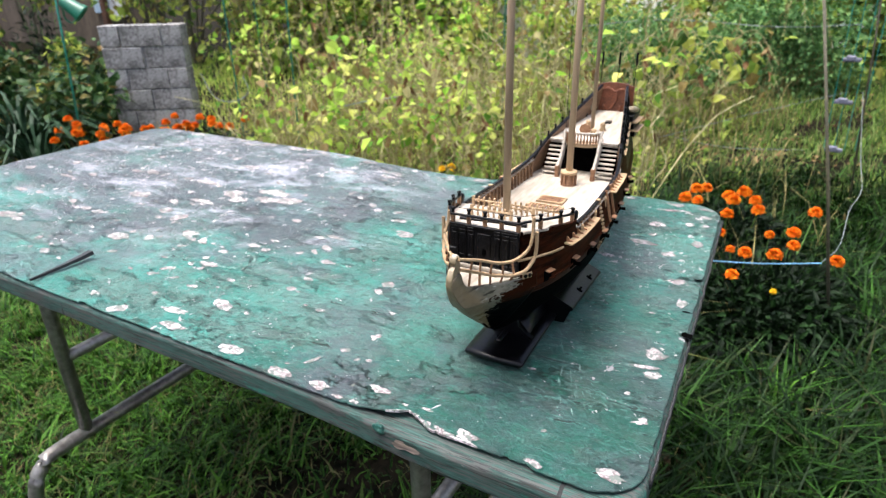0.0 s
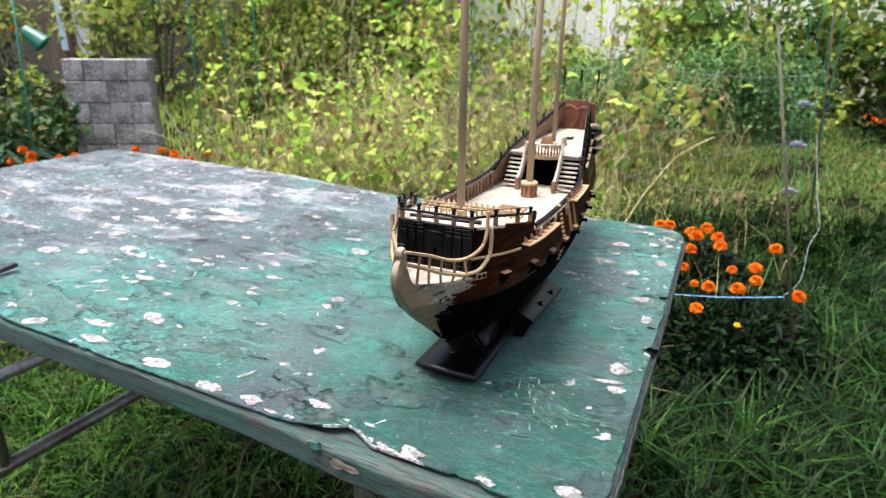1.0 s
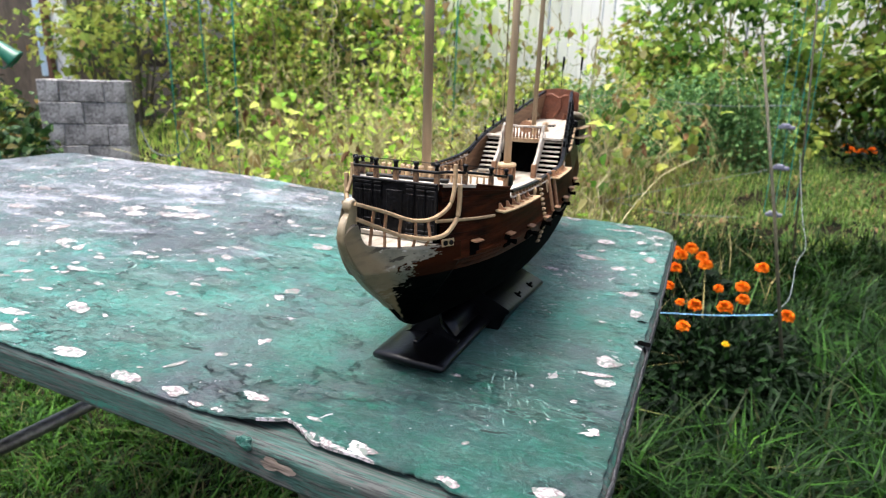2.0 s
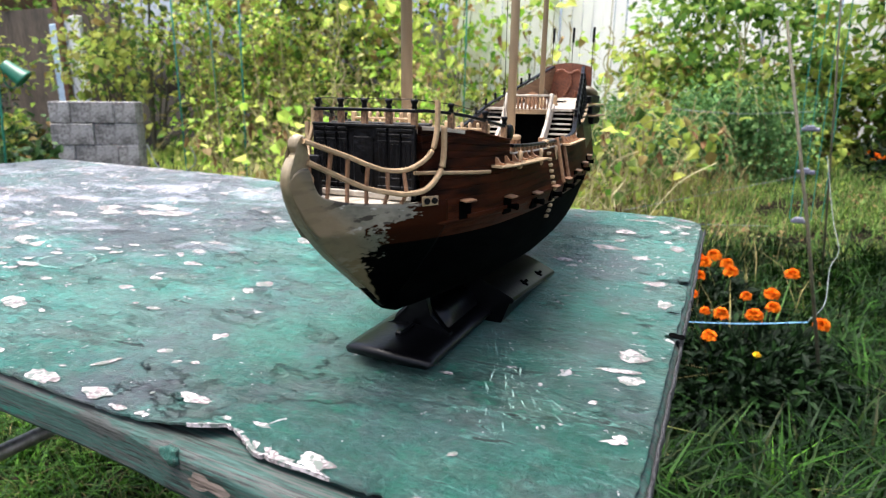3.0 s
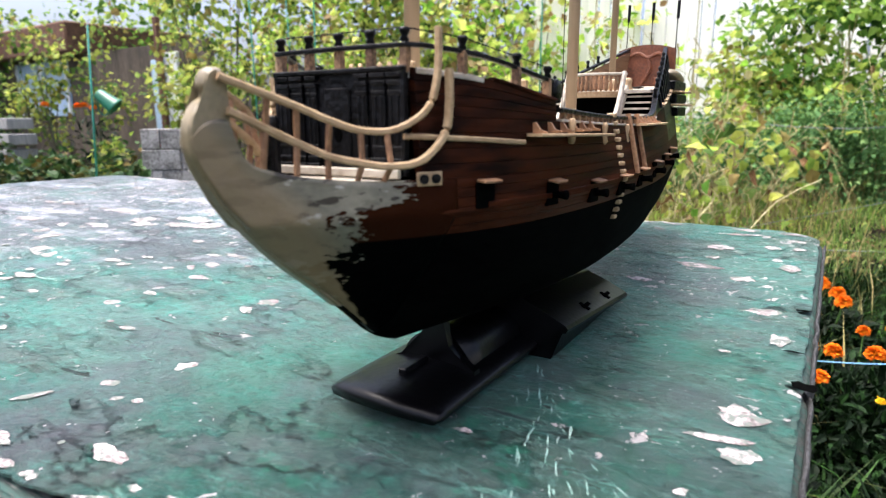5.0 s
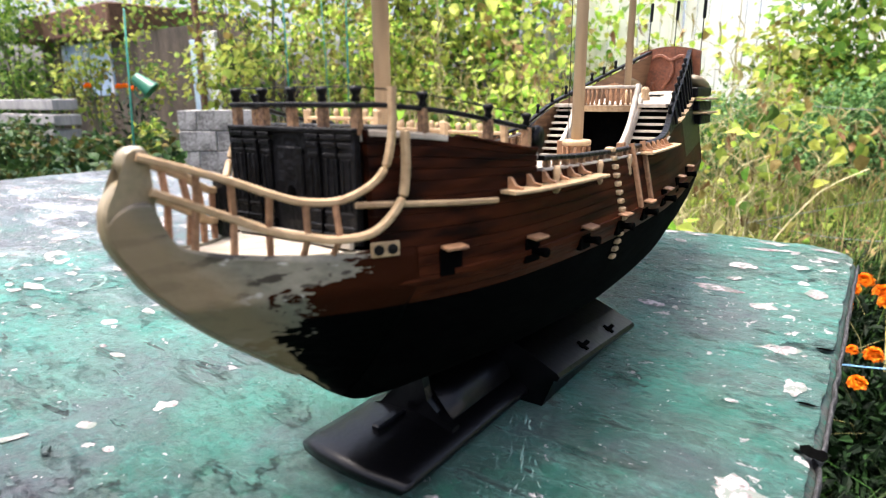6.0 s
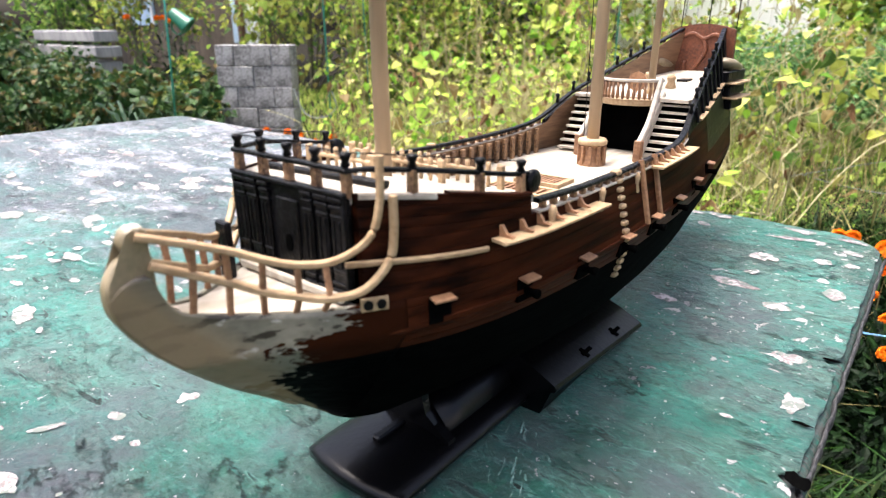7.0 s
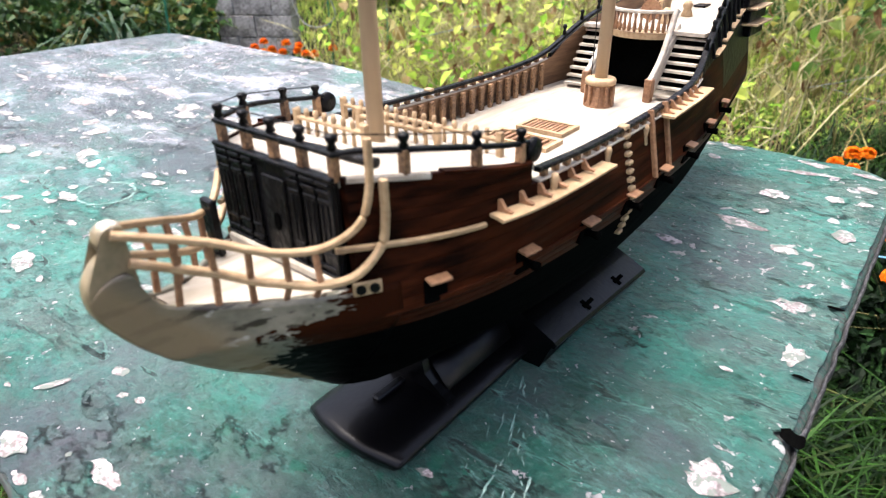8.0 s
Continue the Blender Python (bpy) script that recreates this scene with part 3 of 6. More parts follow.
# ---- ground ----
def build_ground():
    bm = bmesh.new()
    line = np.concatenate([-np.geomspace(60, 6.5, 9), np.linspace(-6, 6, 97), np.geomspace(6.5, 60, 9)])
    rows = []
    for y in line:
        row = []
        for x in line:
            bumpz = 0.012 * noise.noise((x * 2.3, y * 2.3, 0)) + 0.006 * noise.noise((x * 7, y * 7, 3))
            row.append(bm.verts.new((x, y, float(ground_z(x, y)) + bumpz)))
        rows.append(row)
    for r, q in zip(rows, rows[1:]):
        for k in range(len(r) - 1):
            bm.faces.new((r[k], r[k + 1], q[k + 1], q[k]))
    ob = new("ground", mesh_of("ground", bm, M["soil"], True))
    tagged(ob, "trampled garden soil under patchy lawn", "ground", kind="structure")


build_ground()

# ---- folding table ----
TABLE_AT = (-0.69, 0.115, 0.03)


def top_z(x, y):
    far = sstep(y, 0.12, 0.44) * (1 - 0.55 * sstep(x, -0.85, -0.55) * sstep(-x, 0.25, 0.5))
    return 0.72 + 0.021 * max(far, 0.95 * sstep(-x, 0.95, 1.4))


def front_y(x):
    return -0.2255 + 0.006 * sstep(x, -0.27, -0.19)


def sheet_edge(x, y, z, y0, y1):
    """The sheet's long edges: torn back unevenly and curling up at the front."""
    near = math.exp(-(((y - y0) / 0.014) ** 2))
    far = math.exp(-(((y1 - y) / 0.014) ** 2))
    n1 = noise.noise((x * 20, 3, 1)) + 0.6 * noise.noise((x * 70, 3, 5)) + 0.35 * noise.noise((x * 190, 3, 5)) + 0.2 * noise.noise((x * 420, 3, 5))
    pull = max(0, n1 - 0.1) * 0.0065 + 0.010 * math.exp(-(((x + 0.182) / 0.016) ** 2))
    lift = max(0, noise.noise((x * 13, 2, 7))) * 0.004 + 0.0042 * math.exp(-(((x + 0.2) / 0.028) ** 2)) + 0.0012 * noise.noise((x * 60, 2, 7))
    return y + near * pull - far * pull * 0.7, z + near * lift * sstep(x, -1.0, -0.5)


def build_table():
    t = thing("folding_table", "old folding table with peeling weathered green paint, standing on the lawn", "table", at=pose(*TABLE_AT))
    home = pose(*[-c for c in TABLE_AT])

    def add(name, bm, mat, label="", smooth=False, parent=None):
        ob = part(name, bm, mat, parent or t, label, smooth)
        if parent is None:
            ob.matrix_local = home
        return ob

    def slab(name, grow, z_top, thick, mat, label, nx, ny):
        bm = bmesh.new()
        top, low = [], []
        rim = [0, 0.0012, 0.0035, 0.0075]
        across = [r / 0.68 for r in rim] + list(np.linspace(0.02, 0.98, ny - 7)) + [1 - r / 0.68 for r in rim[::-1]]
        along = [r / 1.44 for r in rim] + list(np.linspace(0.01, 0.99, nx - 7)) + [1 - r / 1.44 for r in rim[::-1]]
        fall = [0.0060, 0.0028, 0.0008, 0.0]
        for j in range(ny + 1):
            rt, rl = [], []
            for i in range(nx + 1):
                a, b = along[i], across[j]
                xq = -1.4 + 1.43 * a
                y0 = -0.2265 - 0.0075 * sstep(xq, -0.32, -0.13)
                y1 = 0.449 + grow
                y = y0 + (y1 - y0) * b
                x0, x1 = -1.405 - grow, 0.0285 + grow - 0.024 * max(y + 0.2, 0) / 0.65
                x = x0 + (x1 - x0) * a
                # rounded corners
                c = 0.045
                for cx, sx in ((x0 + c, -1), (x1 - c, 1)):
                    for cy, sy in ((y0 + c, -1), (y1 - c, 1)):
                        if (x - cx) * sx > 0 and (y - cy) * sy > 0:
                            dx, dy = x - cx, y - cy
                            m = max(abs(dx), abs(dy))
                            r = math.hypot(dx, dy)
                            x, y = cx + dx * m / r, cy + dy * m / r
                z = top_z(x, y)
                e = min(i, nx - i, j, ny - j)
                drop = fall[e] if e < 4 else 0.0
                z += 0.0005 * noise.noise((x * 25, y * 40, 4)) + 0.0006 * noise.noise((x * 6, y * 90, 8))
                y += (0.0012 * noise.noise((x * 9, 4, 1)) + 0.0006 * noise.noise((x * 40, 4, 1))) if j < 4 else 0.0
                rt.append(bm.verts.new((x, y, z + z_top - drop)))
                rl.append(bm.verts.new((x, y, z + z_top - thick + drop * 0.7)))
            top.append(rt)
            low.append(rl)
        for j in range(ny):
            for i in range(nx):
                bm.faces.new((top[j][i], top[j][i + 1], top[j + 1][i + 1], top[j + 1][i])).smooth = True
                bm.faces.new((low[j][i], low[j + 1][i], low[j + 1][i + 1], low[j][i + 1]))
        for i in range(nx):
            bm.faces.new((top[0][i + 1], top[0][i], low[0][i], low[0][i + 1]))
            bm.faces.new((top[ny][i], top[ny][i + 1], low[ny][i + 1], low[ny][i]))
        for j in range(ny):
            bm.faces.new((top[j][0], top[j + 1][0], low[j + 1][0], low[j][0]))
            bm.faces.new((top[j + 1][nx], top[j][nx], low[j][nx], low[j + 1][nx]))
        return add(name, bm, mat, label)

    def relief(x, y):
        """Islets of old paint, raised lips beside cracks, fine grain."""
        a = noise.noise((x * 38, y * 62, 1)) + 0.5 * noise.noise((x * 110, y * 160, 2))
        r = abs(noise.noise((x * 17, y * 27, 7)) + 0.3 * noise.noise((x * 60, y * 80, 8)))
        lip = max(0.0, 1 - r / 0.05) * sstep(noise.noise((x * 8, y * 8, 3)), -0.05, 0.2)
        return 0.00045 * sstep(a, 0.0, 0.15) + 0.0010 * lip + 0.00018 * noise.noise((x * 330, y * 330, 5)) + 0.0010 * noise.noise((x * 9, y * 9, 9))

    def top_sheet(nx, ny, thick):
        verts, faces = [], []
        for j in range(ny + 1):
            for i in range(nx + 1):
                a, b = i / nx, j / ny
                y0, y1 = front_y(-1.4 + 1.43 * a), 0.449
                y = y0 + (y1 - y0) * b
                x0, x1 = -1.405, 0.0285 - 0.024 * max(y + 0.2, 0) / 0.65
                x = x0 + (x1 - x0) * a
                c = 0.045
                if (b < 0.07 or b > 0.93) and (a < 0.035 or a > 0.965):
                    cx, cy = (x0 + c if a < 0.5 else x1 - c), (y0 + c if b < 0.5 else y1 - c)
                    dx, dy = x - cx, y - cy
                    if dx * (a - 0.5) > 0 and dy * (b - 0.5) > 0:
                        k = max(abs(dx), abs(dy)) / math.hypot(dx, dy)
                        x, y = cx + dx * k, cy + dy * k
                y, z = sheet_edge(x, y, top_z(x, y), y0, y1)
                side = min(a, 1 - a) * 1.43
                if side < 0.03:
                    x += (-1 if a > 0.5 else 1) * math.exp(-((side / 0.008) ** 2)) * (0.009 * sum(math.exp(-(((y - q) / 0.006) ** 2)) for q in (0.055, 0.196)) + max(0, noise.noise((3, y * 30, 2)) + 0.4 * noise.noise((3, y * 90, 2))) * 0.004)
                verts.append((x, y, z + relief(x, y)))
        row = nx + 1
        for j in range(ny):
            for i in range(nx):
                q = j * row + i
                faces.append((q, q + 1, q + row + 1, q + row))
        rim = [*range(nx), *(nx + row * j for j in range(ny)), *(row * ny + nx - i for i in range(nx)), *(row * (ny - j) for j in range(ny))]
        first = len(verts)
        verts += [(verts[q][0], verts[q][1], verts[q][2] - thick) for q in rim]
        for k in range(len(rim)):
            n = (k + 1) % len(rim)
            faces.append((rim[n], rim[k], first + k, first + n))
        me = bpy.data.meshes.new("top_sheet")
        me.from_pydata(verts, [], faces)
        me.materials.append(M["paint"])
        me.polygons.foreach_set("use_smooth", [True] * (nx * ny) + [False] * len(rim))
        tagged(shared("top_sheet", me, t, home), "curling green painted sheet with flaked patches")

    top_sheet(760, 350, 0.0014)
    slab("edge_board", 0.004, -0.0042, 0.030, M["edge"], "worn grey-green edge board", 240, 60)

    # blackened strip along the end of the board
    bm = bmesh.new()
    ys = np.linspace(-0.182, 0.404, 150)
    rim = [(0.0330 - 0.024 * max(y + 0.2, 0) / 0.65 + 0.0012 * noise.noise((1, y * 60, 4)) - 0.0035 * math.exp(-(((y - 0.058) / 0.006) ** 2)), y, top_z(0.0, y) - 0.0075 + 0.0008 * noise.noise((5, y * 45, 4))) for y in ys]
    ring_sweep(bm, rim, lambda k: [((0.0014 + 0.0008 * noise.noise((k * 0.37, a, 2))) * math.cos(a), (0.0055 + 0.0016 * noise.noise((k * 0.43, a, 6))) * math.sin(a)) for a in np.linspace(0, 5.5, 9)])
    add("end_strip", bm, M["char"], "blackened crumbling strip along the table's end", True)

    # bare patches where the paint has flaked off
    def chip(x, y, a, b, turn=0.0, seed=0, mat="chip", lift=0.0007, free=False):
        x = x if free else min(x, 0.0285 - 0.024 * max(y + 0.2, 0) / 0.65 - 0.009 - 0.62 * a)
        bm = bmesh.new()
        n = 17 if a > 0.008 else 8

        def seat(px, py, extra):
            y0 = front_y(px)
            qy, qz = sheet_edge(px, max(py, y0 + 0.0015), top_z(px, py), y0, 0.449)
            return bm.verts.new((px, qy, qz + lift + extra))
        ring, mid = [], seat(x, y, 0.0002)
        for k in range(n):
            w = 2 * math.pi * k / n
            c, s = math.cos(w), math.sin(w)
            w += 0.8 / n * noise.noise((k * 3.3, seed * 1.7, 2))
            c, s = math.cos(w), math.sin(w)
            r = 0.9 + 0.5 * noise.noise((c * 0.9 + seed * 3.1, s * 0.9, seed * 1.3)) + 0.45 * noise.noise((c * 2.2 + seed, s * 2.2, seed * 2.3)) + 0.22 * noise.noise((k * 1.7, seed * 2.1, 5))
            r = max(r, 0.2)
            px, py = a / 2 * r * c, b / 2 * r * s
            px, py = x + px * math.cos(turn) - py * math.sin(turn), y + px * math.sin(turn) + py * math.cos(turn)
            ring.append(seat(px, py, 0.0))
        for k in range(n):
            bm.faces.new((mid, ring[k], ring[(k + 1) % n]))
        return add("bare_patch", bm, M[mat])

    front = [(-0.624, -0.212, .03, .02), (-0.55, -0.18, .05, .014), (-0.525, -0.208, .05, .016), (-0.426, -0.211, .04, .018), (0.004, -0.196, .026, .013), (-0.059, -0.214, .024, .01), (-0.292, -0.113, .017, .017), (-0.69, -0.20, .02, .012)]
    inner = [(-0.352, 0.003, .024, .02), (-0.835, 0.177, .05, .04), (-0.847, -0.059, .05, .026), (-0.732, -0.006, .075, .035), (-1.0, 0.095, .07, .035),
             (-0.975, -0.004, .05, .02), (-1.216, -0.013, .05, .016), (-1.109, -0.094, .04, .03), (-0.76, 0.212, .09, .03), (-0.70, 0.20, .06, .02), (-0.856, 0.123, .08, .018),
             (-0.462, -0.035, .022, .009), (-0.473, 0.02, .03, .014), (-0.825, 0.047, .03, .03), (-0.592, 0.263, .02, .014), (-0.91, 0.30, .05, .02), (-1.13, 0.34, .06, .02), (-1.02, 0.42, .06, .016), (-0.73, 0.185, .13, .022), (-0.80, 0.155, .05, .03), (-0.88, 0.06, .04, .03), (-0.93, 0.20, .09, .016), (-0.62, 0.40, .07, .022), (-0.50, 0.42, .06, .016), (-0.70, 0.36, .05, .014), (-0.39, 0.40, .06, .014), (-0.52, 0.10, .05, .014), (-0.43, 0.16, .04, .022)]
    right = [(0.001, -0.001, .03, .026), (0.013, -0.115, .011, .011), (0.012, -0.039, .02, .018), (-0.009, -0.028, .035, .008), (-0.077, 0.342, .03, .02),
             (-0.084, 0.277, .045, .014), (-0.042, 0.254, .028, .016), (-0.01, 0.182, .035, .018), (0.004, 0.3, .02, .03), (-0.066, 0.405, .06, .012), (-0.12, 0.22, .03, .012),
             (0.012, 0.13, .014, .03), (-0.03, 0.36, .02, .02), (-0.02, 0.43, .03, .012)]
    for k, (x, y, a, b) in enumerate(front + inner + right):
        chip(x, y, a * 0.9, b * 0.9, 0.4 * noise.noise((k * 3.7, 1, 1)), k + 1)
    # flat black flakes beside the end, laid on for the shade inside pits
    for k, (x, y, a, b) in enumerate(((0.0195, 0.054, .013, .013), (0.010, 0.108, .012, .004), (0.0075, 0.196, .010, .004))):
        chip(x, y, a, b, 0.1, k + 1200, "bottom", 0.0018, True)
    # bare lips along the torn front edge
    for k, (x, y, a, b, w) in enumerate(((-0.343, -0.217, .034, .014, -.1), (-0.29, -0.2145, .026, .013, .1), (-0.232, -0.1925, .03, .012, .1), (-0.194, -0.2005, .012, .007, 0), (-0.177, -0.198, .02, .007, .2), (-0.164, -0.212, .006, .016, .5), (-0.143, -0.215, .022, .006, -.1),
                                           (-0.126, -0.2115, .022, .014, -.3), (-0.244, -0.219, .010, .006, 0), (-0.327, -0.185, .006, .022, -.5), (-0.262, -0.2215, .014, .006, 0))):
        chip(x, y, a, b, w, k + 900)
    # the pale broken lip that follows the tear
    bm = bmesh.new()
    rows = []
    for k in range(91):
        x = -0.206 + 0.098 * k / 90
        y0 = front_y(x)
        wide = max(0.0004, 0.0014 + 0.0026 * noise.noise((x * 70, 5, 2)) + 0.003 * math.exp(-(((x + 0.176) / 0.006) ** 2)))
        wide *= sstep(x, -0.206, -0.196) * sstep(-x, 0.108, 0.116)
        line = []
        for d in (0.0, 0.5, 1.0):
            qy, qz = sheet_edge(x, y0 + wide * d, top_z(x, y0), y0, 0.449)
            line.append(bm.verts.new((x, qy - 0.0003 * (1 - d), qz + 0.0011)))
        qy, qz = sheet_edge(x, y0, top_z(x, y0), y0, 0.449)
        rows.append([bm.verts.new((x, qy - 0.0004, qz - 0.0013))] + line)
    for r, q in zip(rows, rows[1:]):
        for j in range(3):
            bm.faces.new((r[j], q[j], q[j + 1], r[j + 1]))
    add("bare_lip", bm, M["chip"], "pale broken lip of the torn sheet")
    # bare wood and a lump of thick paint on the board below the tear
    bm = bmesh.new()
    patch = []
    for k in range(40):
        w = 2 * math.pi * k / 40
        r = 1 + 0.6 * noise.noise((math.cos(w) * 1.4, math.sin(w) * 1.4, 9)) + 0.2 * noise.noise((k * 1.9, 3, 3))
        patch.append(bm.verts.new((-0.176 + 0.013 * r * math.cos(w), -0.2358 - 0.0004 * r, 0.7060 + 0.0050 * r * math.sin(w))))
    hub = bm.verts.new((-0.176, -0.2364, 0.7060))
    for k in range(40):
        bm.faces.new((hub, patch[k], patch[(k + 1) % 40]))
    add("bare_wood", bm, M["wood_bare"], "bare pinkish wood showing on the edge board")
    bm = bmesh.new()
    bmesh.ops.create_icosphere(bm, subdivisions=3, radius=0.0055)
    for v in bm.verts:
        v.co *= 1 + 0.5 * noise.noise(v.co * 240) + 0.25 * noise.noise(v.co * 600)
        v.co = Vector((v.co.x * 1.2 - 0.205, v.co.y * 0.7 - 0.2315, v.co.z * 0.9 + 0.7125))
    add("paint_lump", bm, M["paint"], "lump of thick green paint", True)
    # loose curled flap of green paint
    for x, y, a in ((-0.247, -0.196, .012), (-0.30, -0.176, .010)):
        bm = bmesh.new()
        ring_sweep(bm, [(x + a * q / 6, y + 0.002 * math.sin(q), top_z(x, y) + 0.0012 + 0.0012 * math.sin(q * 0.5)) for q in range(7)], lambda q: [(0.0022 * math.cos(w) * (1 - abs(q - 3) / 4), 0.0013 * math.sin(w)) for w in np.linspace(0, 5.5, 9)])
        add("paint_curl", bm, M["paint"], "curled flake of green paint", True)
    # small flakes strewn between them
    for k in range(90):
        x = -1.35 + 1.37 * rng.random() ** 0.8
        y = -0.215 + 0.65 * rng.random()
        s = 0.003 + 0.009 * rng.random() ** 2.2
        chip(x, y, s * rng.uniform(1, 2.2), s, rng.uniform(-0.6, 0.6), k + 60)
    for k in range(190):
        x, y = -1.36 + 0.9 * rng.random(), -0.16 + 0.59 * rng.random()
        d = 0.004 + 0.013 * rng.random() ** 2
        chip(x, y, d * rng.uniform(1, 2.4), d, rng.uniform(-0.5, 0.5), k + 1500)
    for k in range(26):
        x, d = -1.33 + 1.28 * (k + rng.random()) / 26, 0.008 + 0.012 * rng.random()
        chip(x, 0.440 - 0.4 * d, d * rng.uniform(1.5, 3), d, rng.uniform(-0.15, 0.15), k + 1800)
    # scratches that fan out in front of the stand
    for k in range(60):
        a = rng.uniform(-1.25, -0.85)
        d = rng.uniform(0.01, 0.16)
        x, y = -0.115 + d * math.cos(a) * 0.95 + rng.normal(0, 0.008), 0.01 + d * math.sin(a)
        chip(x, y, rng.uniform(0.003, 0.014), rng.uniform(0.0006, 0.0014), a + rng.normal(0, 0.12), k + 300, "scratch", 0.0005)
    # a pale scuffed ring
    for k, w in enumerate(np.linspace(0.3, 6.1, 15)):
        chip(-0.603 + 0.031 * math.cos(w), -0.036 + 0.026 * math.sin(w), 0.014, 0.0024, w + 1.57, k + 700, "scratch", 0.0004)
    # tube leg frames, one near each end
    for x, top_in in ((-0.945, 0.0), (-0.215, 0.0)):
        lo, hi, z_bar, z_up = -0.245, 0.475, 0.345, 0.505
        frame_path = [(x - 0.03, lo - 0.03, float(ground_z(x, lo)) - 0.01), (x - 0.015, lo - 0.02, 0.2), (x - 0.004, lo - 0.008, z_bar - 0.045), (x, lo + 0.012, z_bar - 0.012), (x, lo + 0.05, z_bar),
                      (x, 0.1, z_bar), (x, hi - 0.05, z_bar), (x, hi - 0.012, z_bar - 0.012), (x - 0.004, hi + 0.008, z_bar - 0.045), (x - 0.015, hi + 0.02, 0.2), (x - 0.03, hi + 0.03, float(ground_z(x, hi)) - 0.01)]
        add("leg_frame", tube(smooth_line(frame_path, 60), 0.0125, 12), M["steel"], "grey steel tube leg frame", True)
        for y in (-0.15, 0.38):
            add("strut", tube([(x, y, z_bar), (x, y, 0.6), (x, y, top_z(x, y) - 0.03)], 0.0115, 12), M["steel"], "", True)
        add("cross_tube", tube([(x, -0.15, z_up), (x, 0.38, z_up)], 0.0105, 12), M["steel"], "", True)
    return t


build_table()


def build_strip():
    t = bmesh.new()
    pts = smooth_line([(-0.806, -0.221, 0.7225), (-0.802, -0.19, 0.725), (-0.80, -0.16, 0.727), (-0.80, -0.132, 0.7295)], 14)
    ring_sweep(t, pts, lambda k: [(-0.0012 - 0.0004 * k, -0.002), (0.0012 + 0.0004 * k, -0.002), (0.0010 + 0.0003 * k, 0.001 + 0.0002 * k), (-0.0010 - 0.0003 * k, 0.001 + 0.0002 * k)])
    ob = new("plastic_strip", mesh_of("plastic_strip", t, M["rubber"]))
    tagged(ob, "thin black plastic strip lying on the green tabletop", "strip")


build_strip()


# ---- model ship on its stand ----
SHIP_AT = pose(-0.157, 0, 0.72, 0, 0, 2.5)


def table_of(v, keys):
    """Eased reading of a short table: the mean of five near readings rounds its corners."""
    vs = np.array([-.012, -.006, 0, .006, .012]) * min(1.0, max(0.1, (v + .18) / .05)) + v
    return float(np.interp(vs, [k[0] for k in keys], [k[1] for k in keys]).mean())


BEAM = [(-.1945, .0029), (-.192, .0034), (-.187, .0042), (-.178, .0056), (-.17, .0080), (-.159, .0135), (-.149, .020), (-.14, .0262), (-.132, .0325), (-.121, .0395), (-.113, .0440), (-.0908, .0550), (-.065, .0625), (-.045, .0665), (.005, .0710), (.06, .0735), (.15, .0715), (.22, .0650), (.30, .0525), (.395, .0375)]
FULL = [(-.17, 1.0), (-.12, .9), (-.06, .5), (0, .3), (.08, .22), (.2, .24), (.3, .32), (.395, .42)]
TUMBLE = [(-.17, 0), (-.135, .06), (-.12, .10), (-.1, .03), (-.04, .04), (.06, .22), (.2, .22), (.3, .18), (.395, .17)]
WATER = [(-.17, .100), (-.11, .098), (.395, .0975)]
RAIL = [(-.04, .150), (0, .1475), (.06, .1455), (.11, .145), (.15, .146), (.175, .149), (.193, .156), (.207, .1645), (.225, .171), (.395, .2205)]


def keel_w(v):
    return table_of(v, [(-.1945, .140), (-.1928, .132), (-.184, .1175), (-.171, .103), (-.157, .0905), (-.125, .0665), (-.095, .038), (.36, .038), (.395, .045)])


def half(v, w):
    b, wk, wg = table_of(v, BEAM), keel_w(v), 0.108
    if w <= wg:
        s = max(0.0, min(1.0, (w - wk) / max(wg - wk, 1e-4)))
        return 0.0028 + (max(b, 0.0029) - 0.0028) * s ** table_of(v, FULL)
    return b - (w - wg) * table_of(v, TUMBLE)


def mid_w(v):
    return table_of(v, [(-.1945, .1395), (-.1930, .1420), (-.1900, .1445), (-.1865, .1460), (-.1815, .1465), (-.1802, .1440), (-.1792, .1395), (-.1768, .1335), (-.1735, .1300), (-.162, .1262), (-.149, .1238), (-.13, .122), (.1, .1215), (.395, .128)])


def waist_w(v):
    return table_of(v, [(-.125, .147), (-.04, .1445), (.0, .1428), (.06, .141), (.11, .1405), (.15, .1415), (.18, .145), (.2, .150), (.395, .168)])


def fore_w(v):
    return table_of(v, [(-.125, .1662), (-.093, .163), (-.042, .1532)])


def side_strip(s, v0, v1, lo, hi, thick=0.003, proud=0.00008, n=46):
    """One plank along the side s between two heights."""
    bm = bmesh.new()
    rows = []
    for k in range(n + 1):
        v = v0 + (v1 - v0) * k / n
        a, b = lo(v), hi(v)
        g = min(0.00014, (b - a) * 0.05)
        m = (a + b) / 2
        pts = [(half(v, a) - thick, a + g * .3), (half(v, a) - 0.0005, a + g * .3), (half(v, a) + proud * .5, a + g), (half(v, m) + proud, m), (half(v, b) + proud * .5, b - g), (half(v, b) - 0.0005, b - g * .3), (half(v, b) - thick, b - g * .3)]
        rows.append([bm.verts.new((s * max(u, 0.0005), v, w)) for u, w in pts])
    c = len(rows[0])
    for r, q in zip(rows, rows[1:]):
        for k in range(c):
            bm.faces.new((r[k], r[(k + 1) % c], q[(k + 1) % c], q[k]))
    bm.faces.new(rows[0])
    bm.faces.new(rows[-1][::-1])
    return bm


